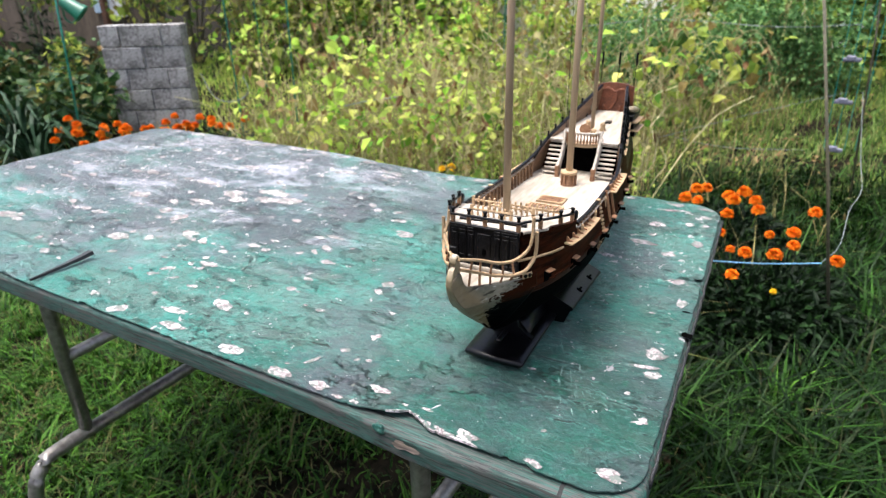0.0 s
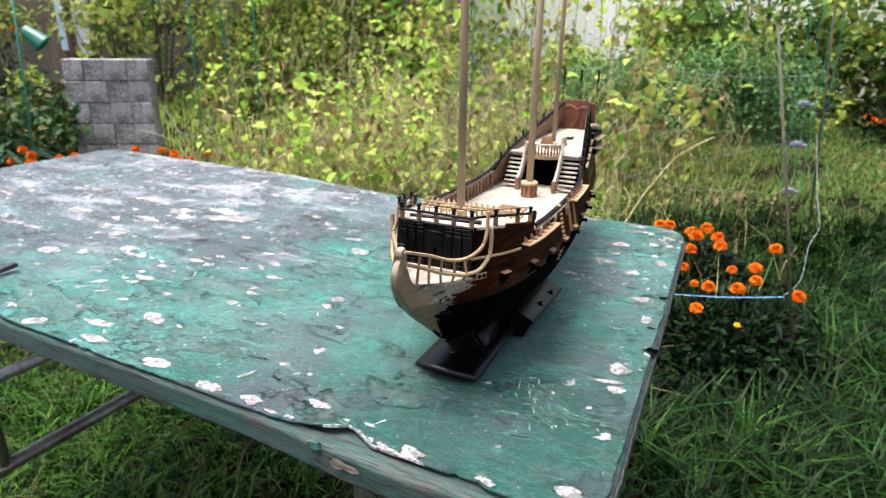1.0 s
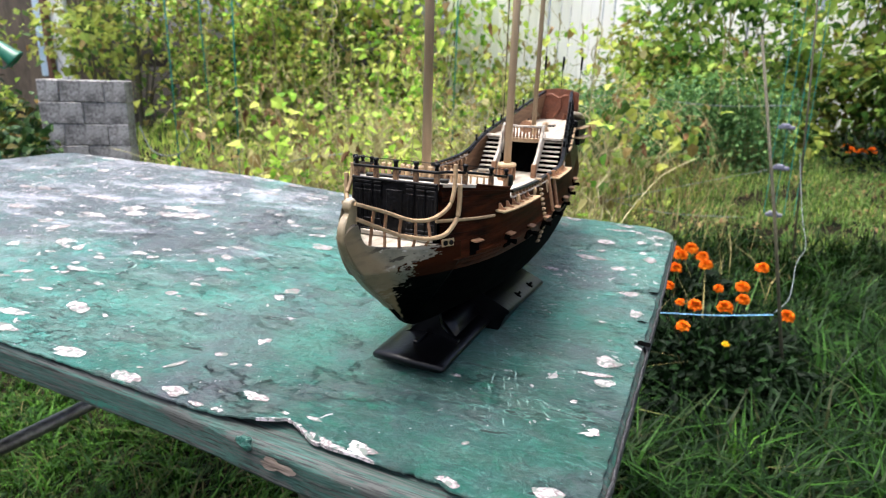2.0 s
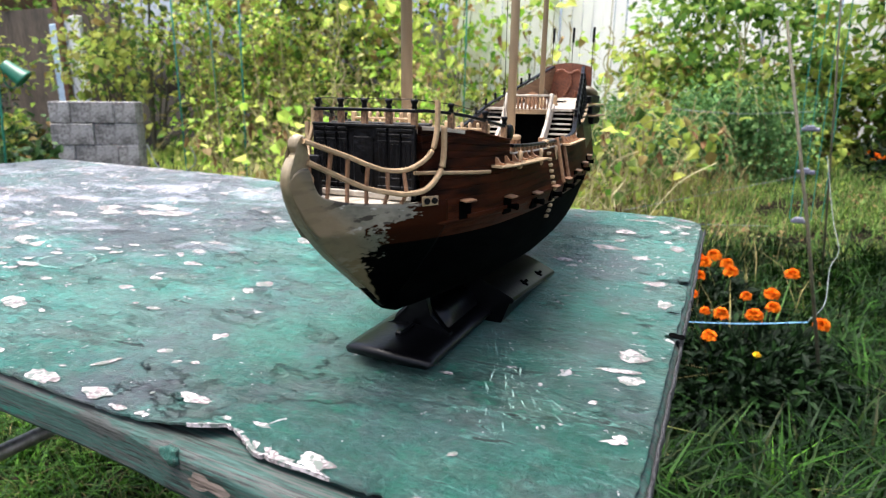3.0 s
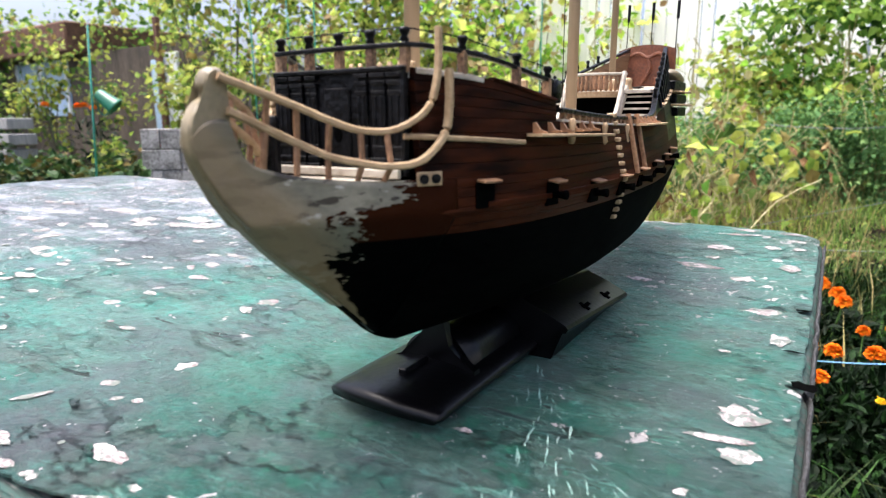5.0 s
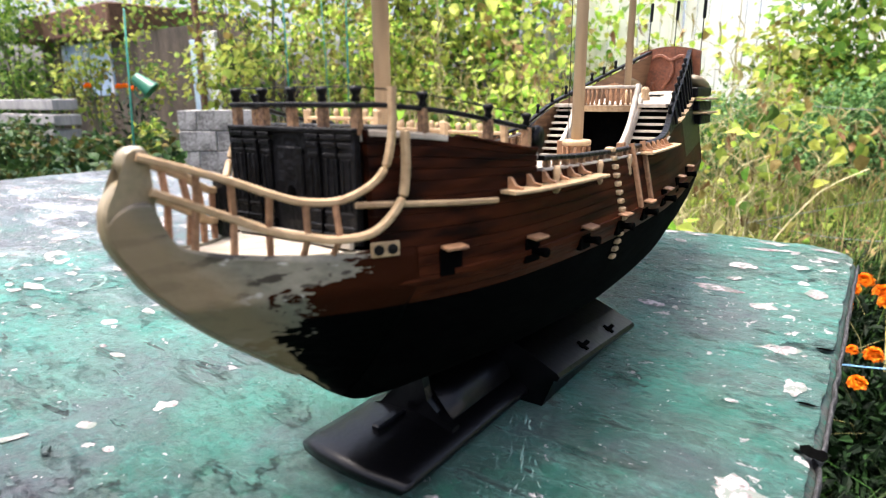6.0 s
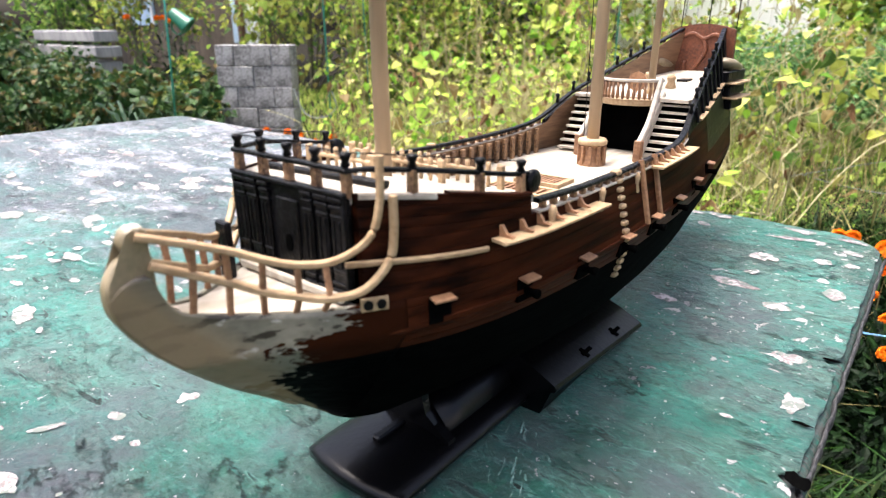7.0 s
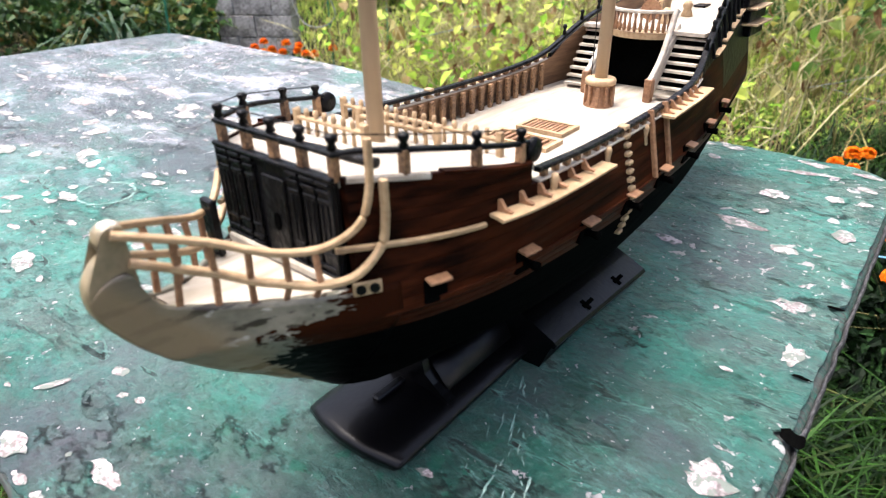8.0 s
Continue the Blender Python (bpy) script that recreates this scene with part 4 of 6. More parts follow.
def deck_mesh(v0, v1, height, inset=0.003, thick=0.003, n=30, camber=0.0008):
    bm = bmesh.new()
    rows = []
    for k in range(n + 1):
        v = v0 + (v1 - v0) * k / n
        w = height(v)
        b = half(v, w) - inset
        rows.append([[bm.verts.new((u * b, v, w + camber * (1 - u * u) - dz)) for u in (-1, -.6, -.2, .2, .6, 1)] for dz in (0, thick)])
    for r, q in zip(rows, rows[1:]):
        for j in range(5):
            bm.faces.new((r[0][j], r[0][j + 1], q[0][j + 1], q[0][j]))
            bm.faces.new((r[1][j], q[1][j], q[1][j + 1], r[1][j + 1]))
        for j in (0, 5):
            bm.faces.new((r[0][j], q[0][j], q[1][j], r[1][j]))
    for r in (rows[0], rows[-1]):
        bm.faces.new([*r[0], *r[1][::-1]])
    return bm


def build_ship():
    ship = thing("model_ship", "unfinished model galleon, bare masts, brown hull, black bottom, on stand", "model ship", at=SHIP_AT)

    def add(name, bm, mat, label="", smooth=False, parent=None):
        return part(name, bm, M[mat], parent or ship, label, smooth)

    # hull core
    bm = bmesh.new()
    rows, n, c = [], 70, 16
    for k in range(n + 1):
        v = -.168 + (.392 + .168) * k / n
        wk, wt = keel_w(v), max(mid_w(v) - .005, keel_w(v) + .002)
        row = []
        for j in range(c + 1):
            w = wk + (wt - wk) * (j / c)
            u = half(v, w) - (0.001 if w > table_of(v, WATER) else 0)
            row.append((max(u, 0.0015), w))
        rows.append([bm.verts.new((-u, v, w)) for u, w in row[::-1]] + [bm.verts.new((u, v, w)) for u, w in row])
    m = len(rows[0])
    for r, q in zip(rows, rows[1:]):
        for k in range(m):
            bm.faces.new((r[k], r[(k + 1) % m], q[(k + 1) % m], q[k]))
    bm.faces.new(rows[0])
    bm.faces.new(rows[-1][::-1])
    add("lower_hull", bm, "bottom", "matt black painted underwater hull", True)

    # smooth filled bow, one skin a side
    for s in (1, -1):
        bm = bmesh.new()
        rows = []
        for k in range(61):
            v = -.1944 + .0904 * (k / 60) ** 1.25
            wk, wt = keel_w(v), mid_w(v)
            fade = .0009 * (1 - sstep(v, -.118, -.104)) * sstep(v, -.178, -.160) + .0001
            row = [bm.verts.new((s * (half(v, wk + (wt - wk) * j / 18) + fade), v, wk + (wt - wk) * j / 18)) for j in range(19)]
            row += [bm.verts.new((s * max(half(v, wk + (wt - wk) * j / 18) - .0025, .0004), v, wk + (wt - wk) * j / 18)) for j in (18, 9, 0)]
            rows.append(row)
        for r, q in zip(rows, rows[1:]):
            for j in range(len(r)):
                bm.faces.new((r[j], r[(j + 1) % len(r)], q[(j + 1) % len(r)], q[j]))
        bm.faces.new(rows[0])
        bm.faces.new(rows[-1][::-1])
        add("bow_skin", bm, "bow", "filled bow side in rubbed grey primer, brown and black", True)

    # side planks, bottom to top
    for s in (1, -1):
        def run(v0, v1, lo, hi, count, mat, label=""):
            for i in range(count):
                a = lambda v, i=i: lo(v) + (hi(v) - lo(v)) * i / count
                b = lambda v, i=i: lo(v) + (hi(v) - lo(v)) * (i + 1) / count
                add("plank", side_strip(s, v0, v1, a, b), mat, label)
        water = lambda v: table_of(v, WATER)
        run(-.124, .392, water, mid_w, 6, "hull", "dark brown stained plank")
        run(-.118, .250, mid_w, waist_w, 4, "hull", "dark brown stained plank")
        run(.2502, .392, mid_w, waist_w, 4, "black", "black painted plank")
        run(-.118, -.0405, waist_w, fore_w, 4, "hull", "dark brown stained plank")
        run(.185, .392, waist_w, lambda v: max(table_of(v, RAIL) - .004, waist_w(v) + .001), 4, "black", "black painted plank")
        # rubbing strake at the waterline and a pale wale towards the bow
        add("wale", bar([(s * (half(v, table_of(v, WATER) + .012) + .0006), v, table_of(v, WATER) + .012) for v in np.linspace(-.09, .38, 40)], .0010, .0024), "hull", "", False)
        add("pale_wale", bar([(s * (half(v, .138) + .0008), v, table_of(v, [(-.124, .1395), (-.06, .1348)])) for v in np.linspace(-.124, -.068, 12)], .0022, .0022), "tan", "pale bare wood strip")
        # cap on the forecastle side, scraped pale near its front
        add("cap_strip", bar([(s * (half(v, fore_w(v)) - .0012), v, fore_w(v) - .0012) for v in np.linspace(-.1165, -.090, 10)], .0026, .0028), "deck", "scraped whitish edge strip")
        add("cap_strip", bar([(s * (half(v, fore_w(v)) - .001), v, fore_w(v) + .0003) for v in np.linspace(-.0855, -.041, 12)], .0044, .0014), "hull", "dark brown edge strip")
        # waist rail, sweeping up to the stern
        add("waist_rail", bar([(s * (half(v, table_of(v, RAIL)) - .001), v, table_of(v, RAIL)) for v in np.linspace(-.036, .393, 70)], .0042, .0022), "black", "black painted rail")
        add("rail_bed", bar([(s * (half(v, waist_w(v)) - .0015), v, waist_w(v) + .0004) for v in np.linspace(-.036, .18, 40)], .005, .0012), "deck", "pale strip under the rail")
        for v in np.arange(-.030, .180, .0095):
            a, b = waist_w(v), table_of(v, RAIL)
            add("rail_post", box(bmesh.new(), s * (half(v, a) - .0013) - .0013, s * (half(v, a) - .0013) + .0013, v - .0016, v + .0016, a, b - .0008), "post")
        # pale frames on the inside of the bulwark
        for v in np.arange(-.028, .178, .0105):
            a = waist_w(v)
            u = s * (half(v, a) - .0052)
            add("bulwark_frame", box(bmesh.new(), u - .0013, u + .0013, v - .0021, v + .0021, .1236, a - .0006, .0004), "post")
        # pale turned timberheads outside the rail
        for v in (-.026, .026, .075):
            u = s * (half(v, .145) + .0018)
            add("timberhead", lathe([(.0012, .0), (.0024, .002), (.0016, .006), (.0022, .0105), (.0014, .0125)], 8, m=pose(u, v, table_of(v, RAIL) - .016)), "tan", "pale turned peg", True)
        # channels: shelves with knees
        for v0, v1, w0, w1 in ((-.066, .021, .1385, .1365), (.098, .178, .141, .141)):
            chan = bmesh.new()
            line = np.linspace(v0, v1, 12)
            pts = [(s * (half(v, w0) + .0040), v, w0 + (w1 - w0) * k / 11) for k, v in enumerate(line)]
            shelf = add("channel", bar(pts, .0092, .0014), "tan", "pale bare wood shelf with notched edge")
            for k, v in enumerate(np.linspace(v0 + .006, v1 - .02, 6)):
                kb = bmesh.new()
                u = half(v, w0)
                kn = [(u - .001, .0006), (u + .0062, .0006), (u + .0065, .0014), (u + .0032, .0022), (u + .0010, .0054), (u - .001, .0056)]
                lo = [kb.verts.new((s * a, v - .0009, w0 + b)) for a, b in kn]
                hi = [kb.verts.new((s * a, v + .0009, w0 + b)) for a, b in kn]
                kb.faces.new(lo)
                kb.faces.new(hi[::-1])
                for j in range(6):
                    kb.faces.new((lo[j], lo[(j + 1) % 6], hi[(j + 1) % 6], hi[j]))
                add("knee", kb, "brown", "", parent=shelf)
        # gun ports, lids and barrels
        for k, (v, w) in enumerate(((-.091, .1145), (-.045, .111), (.004, .107), (.050, .106), (.094, .107), (.138, .109), (.186, .1115), (.235, .114))):
            u = half(v, w)
            turn = -s * math.degrees(math.atan((half(v + .005, w) - half(v - .005, w)) / .01))
            seat = pose(s * u, v, w, 0, 0, turn)
            gp = add("gun_port", box(bmesh.new(), -.003, .0007, -.0052, .0052, -.006, .005, .0003, m=seat), "bottom", "black square gun port")
            add("port_lid", box(bmesh.new(), -.0028, .0028, -.0050, .0050, -.0006, .0006, .0003, m=seat @ pose(s * .0030, 0, .0058, 0, s * (4 + 3 * (k % 3)), 0)), "brown", "brown raised lid", parent=gp)
            if k >= 1:
                add("cannon", lathe([(.0014, 0), (.0021, .001), (.0017, .005), (.0023, .0082), (.0023, .009), (.0011, .0091)], 10, m=seat @ pose(-s * .001, 0, -.001, 0, s * 88, 0)), "bottom", "black cannon barrel", True, parent=gp)
        # boarding cleats, one above another
        for k in range(14):
            w = .147 - k * .0047
            v = .048 + k * .0004
            add("side_step", box(bmesh.new(), s * half(v, w) - .0026, s * half(v, w) + .0026, v - .0025, v + .0025, w - .0013, w + .0013, .0006), "tan")
        # upright fenders
        for v in (.082, .104):
            add("fender", bar([(s * (half(v, w) + .0014), v, w) for w in np.linspace(.1105, .148, 8)], .0032, .0026), "brown")
        # hawse plate with two holes
        v = -.116
        plate = add("hawse_plate", box(bmesh.new(), -.0055, .0055, -.0006, .0006, -.0028, .0028, .0003, m=pose(s * (half(v, .124) + .0012), v, .1225, 0, 0, s * 58)), "tan", "pale plate with two black holes")
        for o in (-.0026, .0026):
            add("hawse_hole", lathe([(.0008, 0), (.0020, 0), (.0020, .0007), (.0008, .0007)], 10, m=pose(s * (half(v, .124) + .0012), v, .1225, 0, 0, s * 58) @ pose(o, -.0006 if s > 0 else .0006, 0, 90 if s > 0 else -90)), "black", parent=plate)
        # head rails with their balusters
        up = smooth_line([(s * .004, -.1835, .1600), (s * .0135, -.1595, .1508), (s * .0205, -.148, .1452), (s * .0265, -.1385, .1418), (s * .0345, -.1275, .1420), (s * .0425, -.1180, .1495), (s * (.0452 if s > 0 else .0405), -.1145, .1620), (s * (.0455 if s > 0 else .0395), -.1138, .1800 if s > 0 else .1740)], 48)
        dn = smooth_line([(s * .004, -.1805, .1490), (s * .012, -.1580, .1378), (s * .0195, -.1475, .1322), (s * .0265, -.1395, .1298), (s * .034, -.132, .1282), (s * .0420, -.1215, .1300), (s * .0468, -.1125, .1395), (s * .0478, -.1102, .1500), (s * .0478, -.1100, .1650)], 48)
        add("head_rail", bar(up, .0028, .0026), "tan", "curved bare wood rail")
        add("head_rail", bar(dn, .0032, .0028), "tan", "curved bare wood rail")
        near = lambda line, v: min(line[:30], key=lambda p: abs(p[1] - v))
        for v in (-.170, -.159, -.149, -.140, -.1315):
            a, c = near(up, v + .001), near(dn, v + .0005)
            foot = (s * max(half(v, .122) - .0008, .005), v, mid_w(v) - .001)
            add("baluster", bar([foot, c, a], .0017, .0024), "brown")

    # stem and beak
    bm = bmesh.new()
    prof = smooth_line([(-.1790, .1560), (-.1790, .1605), (-.1822, .1624), (-.1858, .1612), (-.1872, .1575), (-.1862, .1535), (-.1900, .1510), (-.1935, .1460), (-.1945, .1400), (-.1928, .1320), (-.1840, .1175), (-.1710, .1030), (-.1570, .0900), (-.1400, .0765), (-.1285, .0672), (-.1255, .0690),
                        (-.1330, .0900), (-.1480, .1120), (-.1620, .1210), (-.1738, .1295), (-.1794, .1400), (-.1804, .1490)], 96)
    layers = []
    for u, inset in ((-.0029, .0003), (-.0019, -.0003), (.0019, -.0003), (.0029, .0003)):
        ring = []
        for k, (v, w) in enumerate(prof):
            a, b = Vector(prof[k - 1]), Vector(prof[(k + 1) % len(prof)])
            d = (b - a).normalized()
            nn = Vector((d.y, -d.x))
            thin = 1.0 + 0.08 * sstep(w, .150, .155) if v < -.17 else 1.0
            ring.append(bm.verts.new((u * thin, v - nn.x * inset, w - nn.y * inset)))
        layers.append(ring)
    k = len(prof)
    for r, q in zip(layers, layers[1:]):
        for j in range(k):
            bm.faces.new((r[j], r[(j + 1) % k], q[(j + 1) % k], q[j]))
    bm.faces.new(layers[0])
    bm.faces.new(layers[-1][::-1])
    bmesh.ops.triangulate(bm, faces=[f for f in bm.faces if len(f.verts) > 4])
    add("stem", bm, "primer", "beige primed stem curling up to a knob")
    add("stem_cap", lathe([(.0015, -.0012), (.0030, -.0008), (.0034, .0000), (.0024, .0010), (.001, .0013)], 14, m=pose(0, -.1822, .1616)), "deck", "white dabbed knob", True)

    # decks
    add("beak_deck", deck_mesh(-.172, -.119, lambda v: mid_w(v) - .001, 0.0004), "deck", "whitewashed beak deck")
    add("fore_deck", deck_mesh(-.1195, -.036, lambda v: fore_w(v) - .0012, .002), "deck", "whitewashed forecastle deck")
    add("main_deck", deck_mesh(-.036, .222, lambda v: .1235, .003), "deck", "whitewashed main deck")
    add("quarter_deck", deck_mesh(.226, .386, lambda v: table_of(v, [(.226, .166), (.386, .178)]), .003), "deck", "whitewashed upper deck")
    bm = bmesh.new()
    box(bm, -.062, .062, -.0375, -.036, .124, fore_w(-.042) - .003)
    add("break_bulkhead", bm, "brown", "plain wooden bulkhead")

    # black front bulkhead with pilasters and a door
    bm = bmesh.new()
    box(bm, -.0345, .0345, -.1205, -.118, .123, .1655, .0006)
    head = add("front_bulkhead", bm, "black", "black panelled bulkhead with a small door")
    for u, a in ((-.0300, .0032), (-.0220, .0032), (-.0135, .0026), (.0135, .0026), (.0220, .0032), (.0300, .0032)):
        bm = bmesh.new()
        box(bm, u - a, u + a, -.1219, -.1204, .1265, .1605, .0004)
        for w, g, d in ((.1628, .0006, .1228), (.1598, .0004, .1226), (.1560, .0002, .1223), (.1345, .0002, .1223), (.1295, .0006, .1227), (.1265, .0009, .1230)):
            box(bm, u - a - g, u + a + g, -d, -.1205, w - .0009, w + .0009, .0003)
        for o in (-.5, .5):
            box(bm, u + a * o - .0005, u + a * o + .0005, -.1224, -.1205, .136, .1548, .0002)
        add("pilaster", bm, "black", parent=head)
    add("moulding", box(bmesh.new(), -.0352, .0352, -.1228, -.1203, .1640, .1660, .0005), "black", parent=head)
    for u in (-.0338, .0338):
        add("corner_post", box(bmesh.new(), u - .001, u + .001, -.1224, -.1203, .1235, .1645, .0004), "black", parent=head)
    add("sill", box(bmesh.new(), -.033, .033, -.1245, -.1222, .1225, .1262, .0006), "deck", "chipped white sill", parent=head)
    add("small_door", box(bmesh.new(), -.0068, .0068, -.1216, -.1203, .125, .1585, .0006), "black", parent=head)
    add("door_hole", lathe([(.0005, 0), (.0026, 0), (.0026, .0006), (.0005, .0006)], 12, m=pose(0.0005, -.1215, .1400, 90) @ Matrix.Diagonal((.8, 1.45, 1, 1))), "bottom", parent=head)
    add("beak_box", box(bmesh.new(), -.029, -.021, -.1365, -.1335, .123, .1475, .0006), "black", "black block on the beak deck")

    # forecastle rail: stanchions, rail, life line, scroll ends
    def edge_at(v):
        return half(v, fore_w(v)) - .0022
    fr = [(-edge_at(v), v, fore_w(v) + .0088) for v in np.linspace(-.041, -.1135, 12)] + [(-.0345, -.1195, .1738), (0, -.120, .174), (.0345, -.1195, .1738)] + [(edge_at(v), v, fore_w(v) + .0088) for v in np.linspace(-.1135, -.041, 12)]
    add("fore_rail", bar(fr, .003, .0019), "black", "black painted rail")
    posts = [(u, -.1185) for u in (-.033, -.0165, 0, .0165, .033)] + [(s * edge_at(v), v) for s in (1, -1) for v in (-.098, -.069, -.0455)]
    for u, v in posts:
        w = fore_w(v)
        pb = add("rail_stanchion", box(bmesh.new(), u - .0018, u + .0018, v - .0016, v + .0016, w - .002, w + .009, .0003), "post")
        add("stanchion_cap", lathe([(.0012, .0), (.0020, .0006), (.0013, .0022), (.0021, .0036), (.0024, .0047), (.0015, .0055)], 8, m=pose(u, v, w + .0094)), "black", "", True, parent=pb)
    line = [(-edge_at(-.0455), -.0455, fore_w(-.0455) + .0142), (-edge_at(-.098), -.098, fore_w(-.098) + .0142), (-.033, -.1185, .1802), (.033, -.1185, .1802), (edge_at(-.098), -.098, fore_w(-.098) + .0142), (edge_at(-.0455), -.0455, fore_w(-.0455) + .0142)]
    add("life_line", tube(line, .00028, 5), "black", "thin black thread")
    for s in (1, -1):
        add("rail_scroll", lathe([(.001, -.0016), (.0050, -.0014), (.0054, 0), (.0050, .0014), (.001, .0016)], 14, m=pose(s * (edge_at(-.039) + .0005), -.0375, .1585, 0, 90, 0)), "black", "black scroll end", True)

    # masts
    def mast(name, v, w0, r, lean, top=.55):
        return add(name, tube([(0, v, w0), (lean * .15, v + lean * .5, w0 + .2), (lean * .4, v + lean, top)], r, 14, taper=.86), "mast", "bare round mast without yards", True)
    mast("fore_mast", -.065, .152, .0038, .0)
    mast("main_mast", .156, .123, .0044, .002)
    mast("mizzen_mast", .262, .168, .0030, .004)
    collar = add("mast_bitts", lathe([(.0095, .123), (.0105, .1245), (.0085, .128), (.0080, .136), (.0090, .139), (.0096, .1395), (.0096, .1425), (.006, .143)], 16, m=pose(0, .156, 0)), "brown", "turned wooden collar round the main mast", True)
    add("collar_ring", lathe([(.0075, .139), (.0105, .1395), (.0108, .142), (.0098, .1435), (.0060, .1437)], 18, m=pose(0, .156, 0)), "tan", "", True, parent=collar)
    for k in range(10):
        a = 2 * math.pi * k / 10
        add("bitt_post", box(bmesh.new(), -.0012, .0012, -.0012, .0012, .1238, .1385, .0003, m=pose(.0093 * math.cos(a), .156 + .0093 * math.sin(a), 0, 0, 0, math.degrees(a))), "brown", parent=collar)
    add("stay_line", tube([(-.0075, .1565, .144), (-.0085, .158, .34), (-.0085, .158, .54)], .00035, 5), "black", "black thread beside the mast")

    # pin racks and low fence round the fore mast
    def rack(u0, u1, v, w, count):
        r = add("pin_rack", bar([(u0, v, w + .0075), (u1, v, w + .0075)], .0026, .0016), "tan", "little wooden rack with belaying pins")
        for u in np.linspace(u0 + .001, u1 - .001, count):
            add("pin", lathe([(.0006, 0), (.0011, .002), (.0007, .0065), (.0013, .010), (.0009, .0118)], 7, m=pose(u, v, w)), "tan", "", True, parent=r)
        for u in (u0, u1):
            add("rack_post", box(bmesh.new(), u - .0014, u + .0014, v - .0014, v + .0014, w - .001, w + .0112, .0003), "tan", parent=r)
    rack(-.048, .048, -.0395, fore_w(-.0395) - .0012, 17)
    rack(-.024, .024, -.052, fore_w(-.052) - .0012, 9)
    rack(-.030, .012, -.083, fore_w(-.083) - .0012, 8)
    add("deck_spar", bar([(-.032, -.105, fore_w(-.1) + .001), (.034, -.099, fore_w(-.1) + .001)], .004, .003), "black", "black bar across the forecastle")

    # deck gratings
    for v0, v1, a in ((.0745, .097, .0165), (.046, .066, .022)):
        fr_b = bmesh.new()
        for x0, x1, y0, y1 in ((-a, a, v0, v0 + .0025), (-a, a, v1 - .0025, v1), (-a, -a + .0025, v0 + .0025, v1 - .0025), (a - .0025, a, v0 + .0025, v1 - .0025)):
            box(fr_b, x0, x1, y0, y1, .1238, .1268)
        g = add("grating", fr_b, "tan", "small wooden hatch grating")
        for u in np.linspace(-a + .0045, a - .0045, 9):
            add("slat", box(bmesh.new(), u - .0009, u + .0009, v0 + .0022, v1 - .0022, .1238, .1262), "brown", parent=g)

    # aft cabin front (black sheet for the shade of its opening), steps and balcony
    add("cabin_front", box(bmesh.new(), -.046, .046, .2235, .226, .124, .167), "bottom", "black panel standing for the shade in the open cabin")
    add("deck_beam", box(bmesh.new(), -.047, .047, .216, .226, .1655, .1685, .0004), "deck", "whitewashed deck edge")
    for s in (1, -1):
        u0, u1 = s * .0245, s * .047
        st = add("stair", bar([(u0, .1865, .127), (u0, .226, .171)], .0026, .006), "deck", "little stair with a pale curved side")
        for k in range(8):
            w, v = .1275 + .0051 * k, .193 + .0043 * k
            add("tread", box(bmesh.new(), min(u0, u1), max(u0, u1), v - .0028, v + .0028, w - .0011, w + .0005), "deck", parent=st)
        hand = smooth_line([(u0, .183, .1385), (u0, .188, .142), (u0, .200, .153), (u0, .2105, .172), (u0, .216, .183)], 20)
        add("hand_rail", bar(hand, .0036, .0045), "deck", "whitewashed sweeping handrail", parent=st)
        add("newel", box(bmesh.new(), u0 - .0028, u0 + .0028, .1805, .1865, .124, .1405, .0006), "brown", "carved brown newel", parent=st)
        add("stair_back", box(bmesh.new(), min(u0, u1) - .0002, max(u0, u1), .2285, .2298, .124, .165), "brown", parent=st)
    arc = [(.0255 * math.sin(a), .2195 - .020 * math.cos(a) * 1.0 + .004, 0) for a in np.linspace(-1.35, 1.35, 17)]
    fl = bmesh.new()
    lo = [fl.verts.new((x, y, .1625)) for x, y, _ in arc]
    hi = [fl.verts.new((x, y, .167)) for x, y, _ in arc]
    for k in range(16):
        fl.faces.new((lo[k], lo[k + 1], hi[k + 1], hi[k]))
    fl.faces.new(lo)
    fl.faces.new(hi[::-1])
    fl.faces.new((lo[0], hi[0], hi[-1], lo[-1]))
    balc = add("balcony", fl, "tan", "curved balcony with a row of balusters")
    add("balcony_rail", bar([(x, y, .1815) for x, y, _ in arc], .0036, .0022), "deck", "", parent=balc)
    for x, y, _ in arc[1:-1]:
        add("baluster", lathe([(.0009, 0), (.0016, .003), (.0008, .008), (.0014, .0125)], 7, m=pose(x, y, .1675)), "brown", "", True, parent=balc)

    # wheel, benches and fittings on the upper deck
    wheel = add("ship_wheel", lathe([(.0062, -.0008), (.0078, -.0008), (.0078, .0008), (.0062, .0008)], 20, m=pose(-.006, .246, .1775, 90)), "brown", "small brown steering wheel")
    for k in range(4):
        a = math.pi * k / 4
        add("spoke", bar([(-.006 - .0092 * math.cos(a), .246, .1775 - .0092 * math.sin(a)), (-.006 + .0092 * math.cos(a), .246, .1775 + .0092 * math.sin(a))], .001, .001), "brown", parent=wheel)
    for u, v in ((.006, .248), (.011, .278), (-.012, .285)):
        add("deck_fitting", lathe([(.0042, 0), (.0046, .002), (.003, .006), (.0042, .009), (.0022, .012)], 10, m=pose(u, v, table_of(v, [(.226, .166), (.386, .178)]))), "tan", "turned wooden deck fitting", True)
    add("hatch_hole", box(bmesh.new(), .004, .014, .312, .326, .173, .1752, .0004), "black", "small dark hatch")
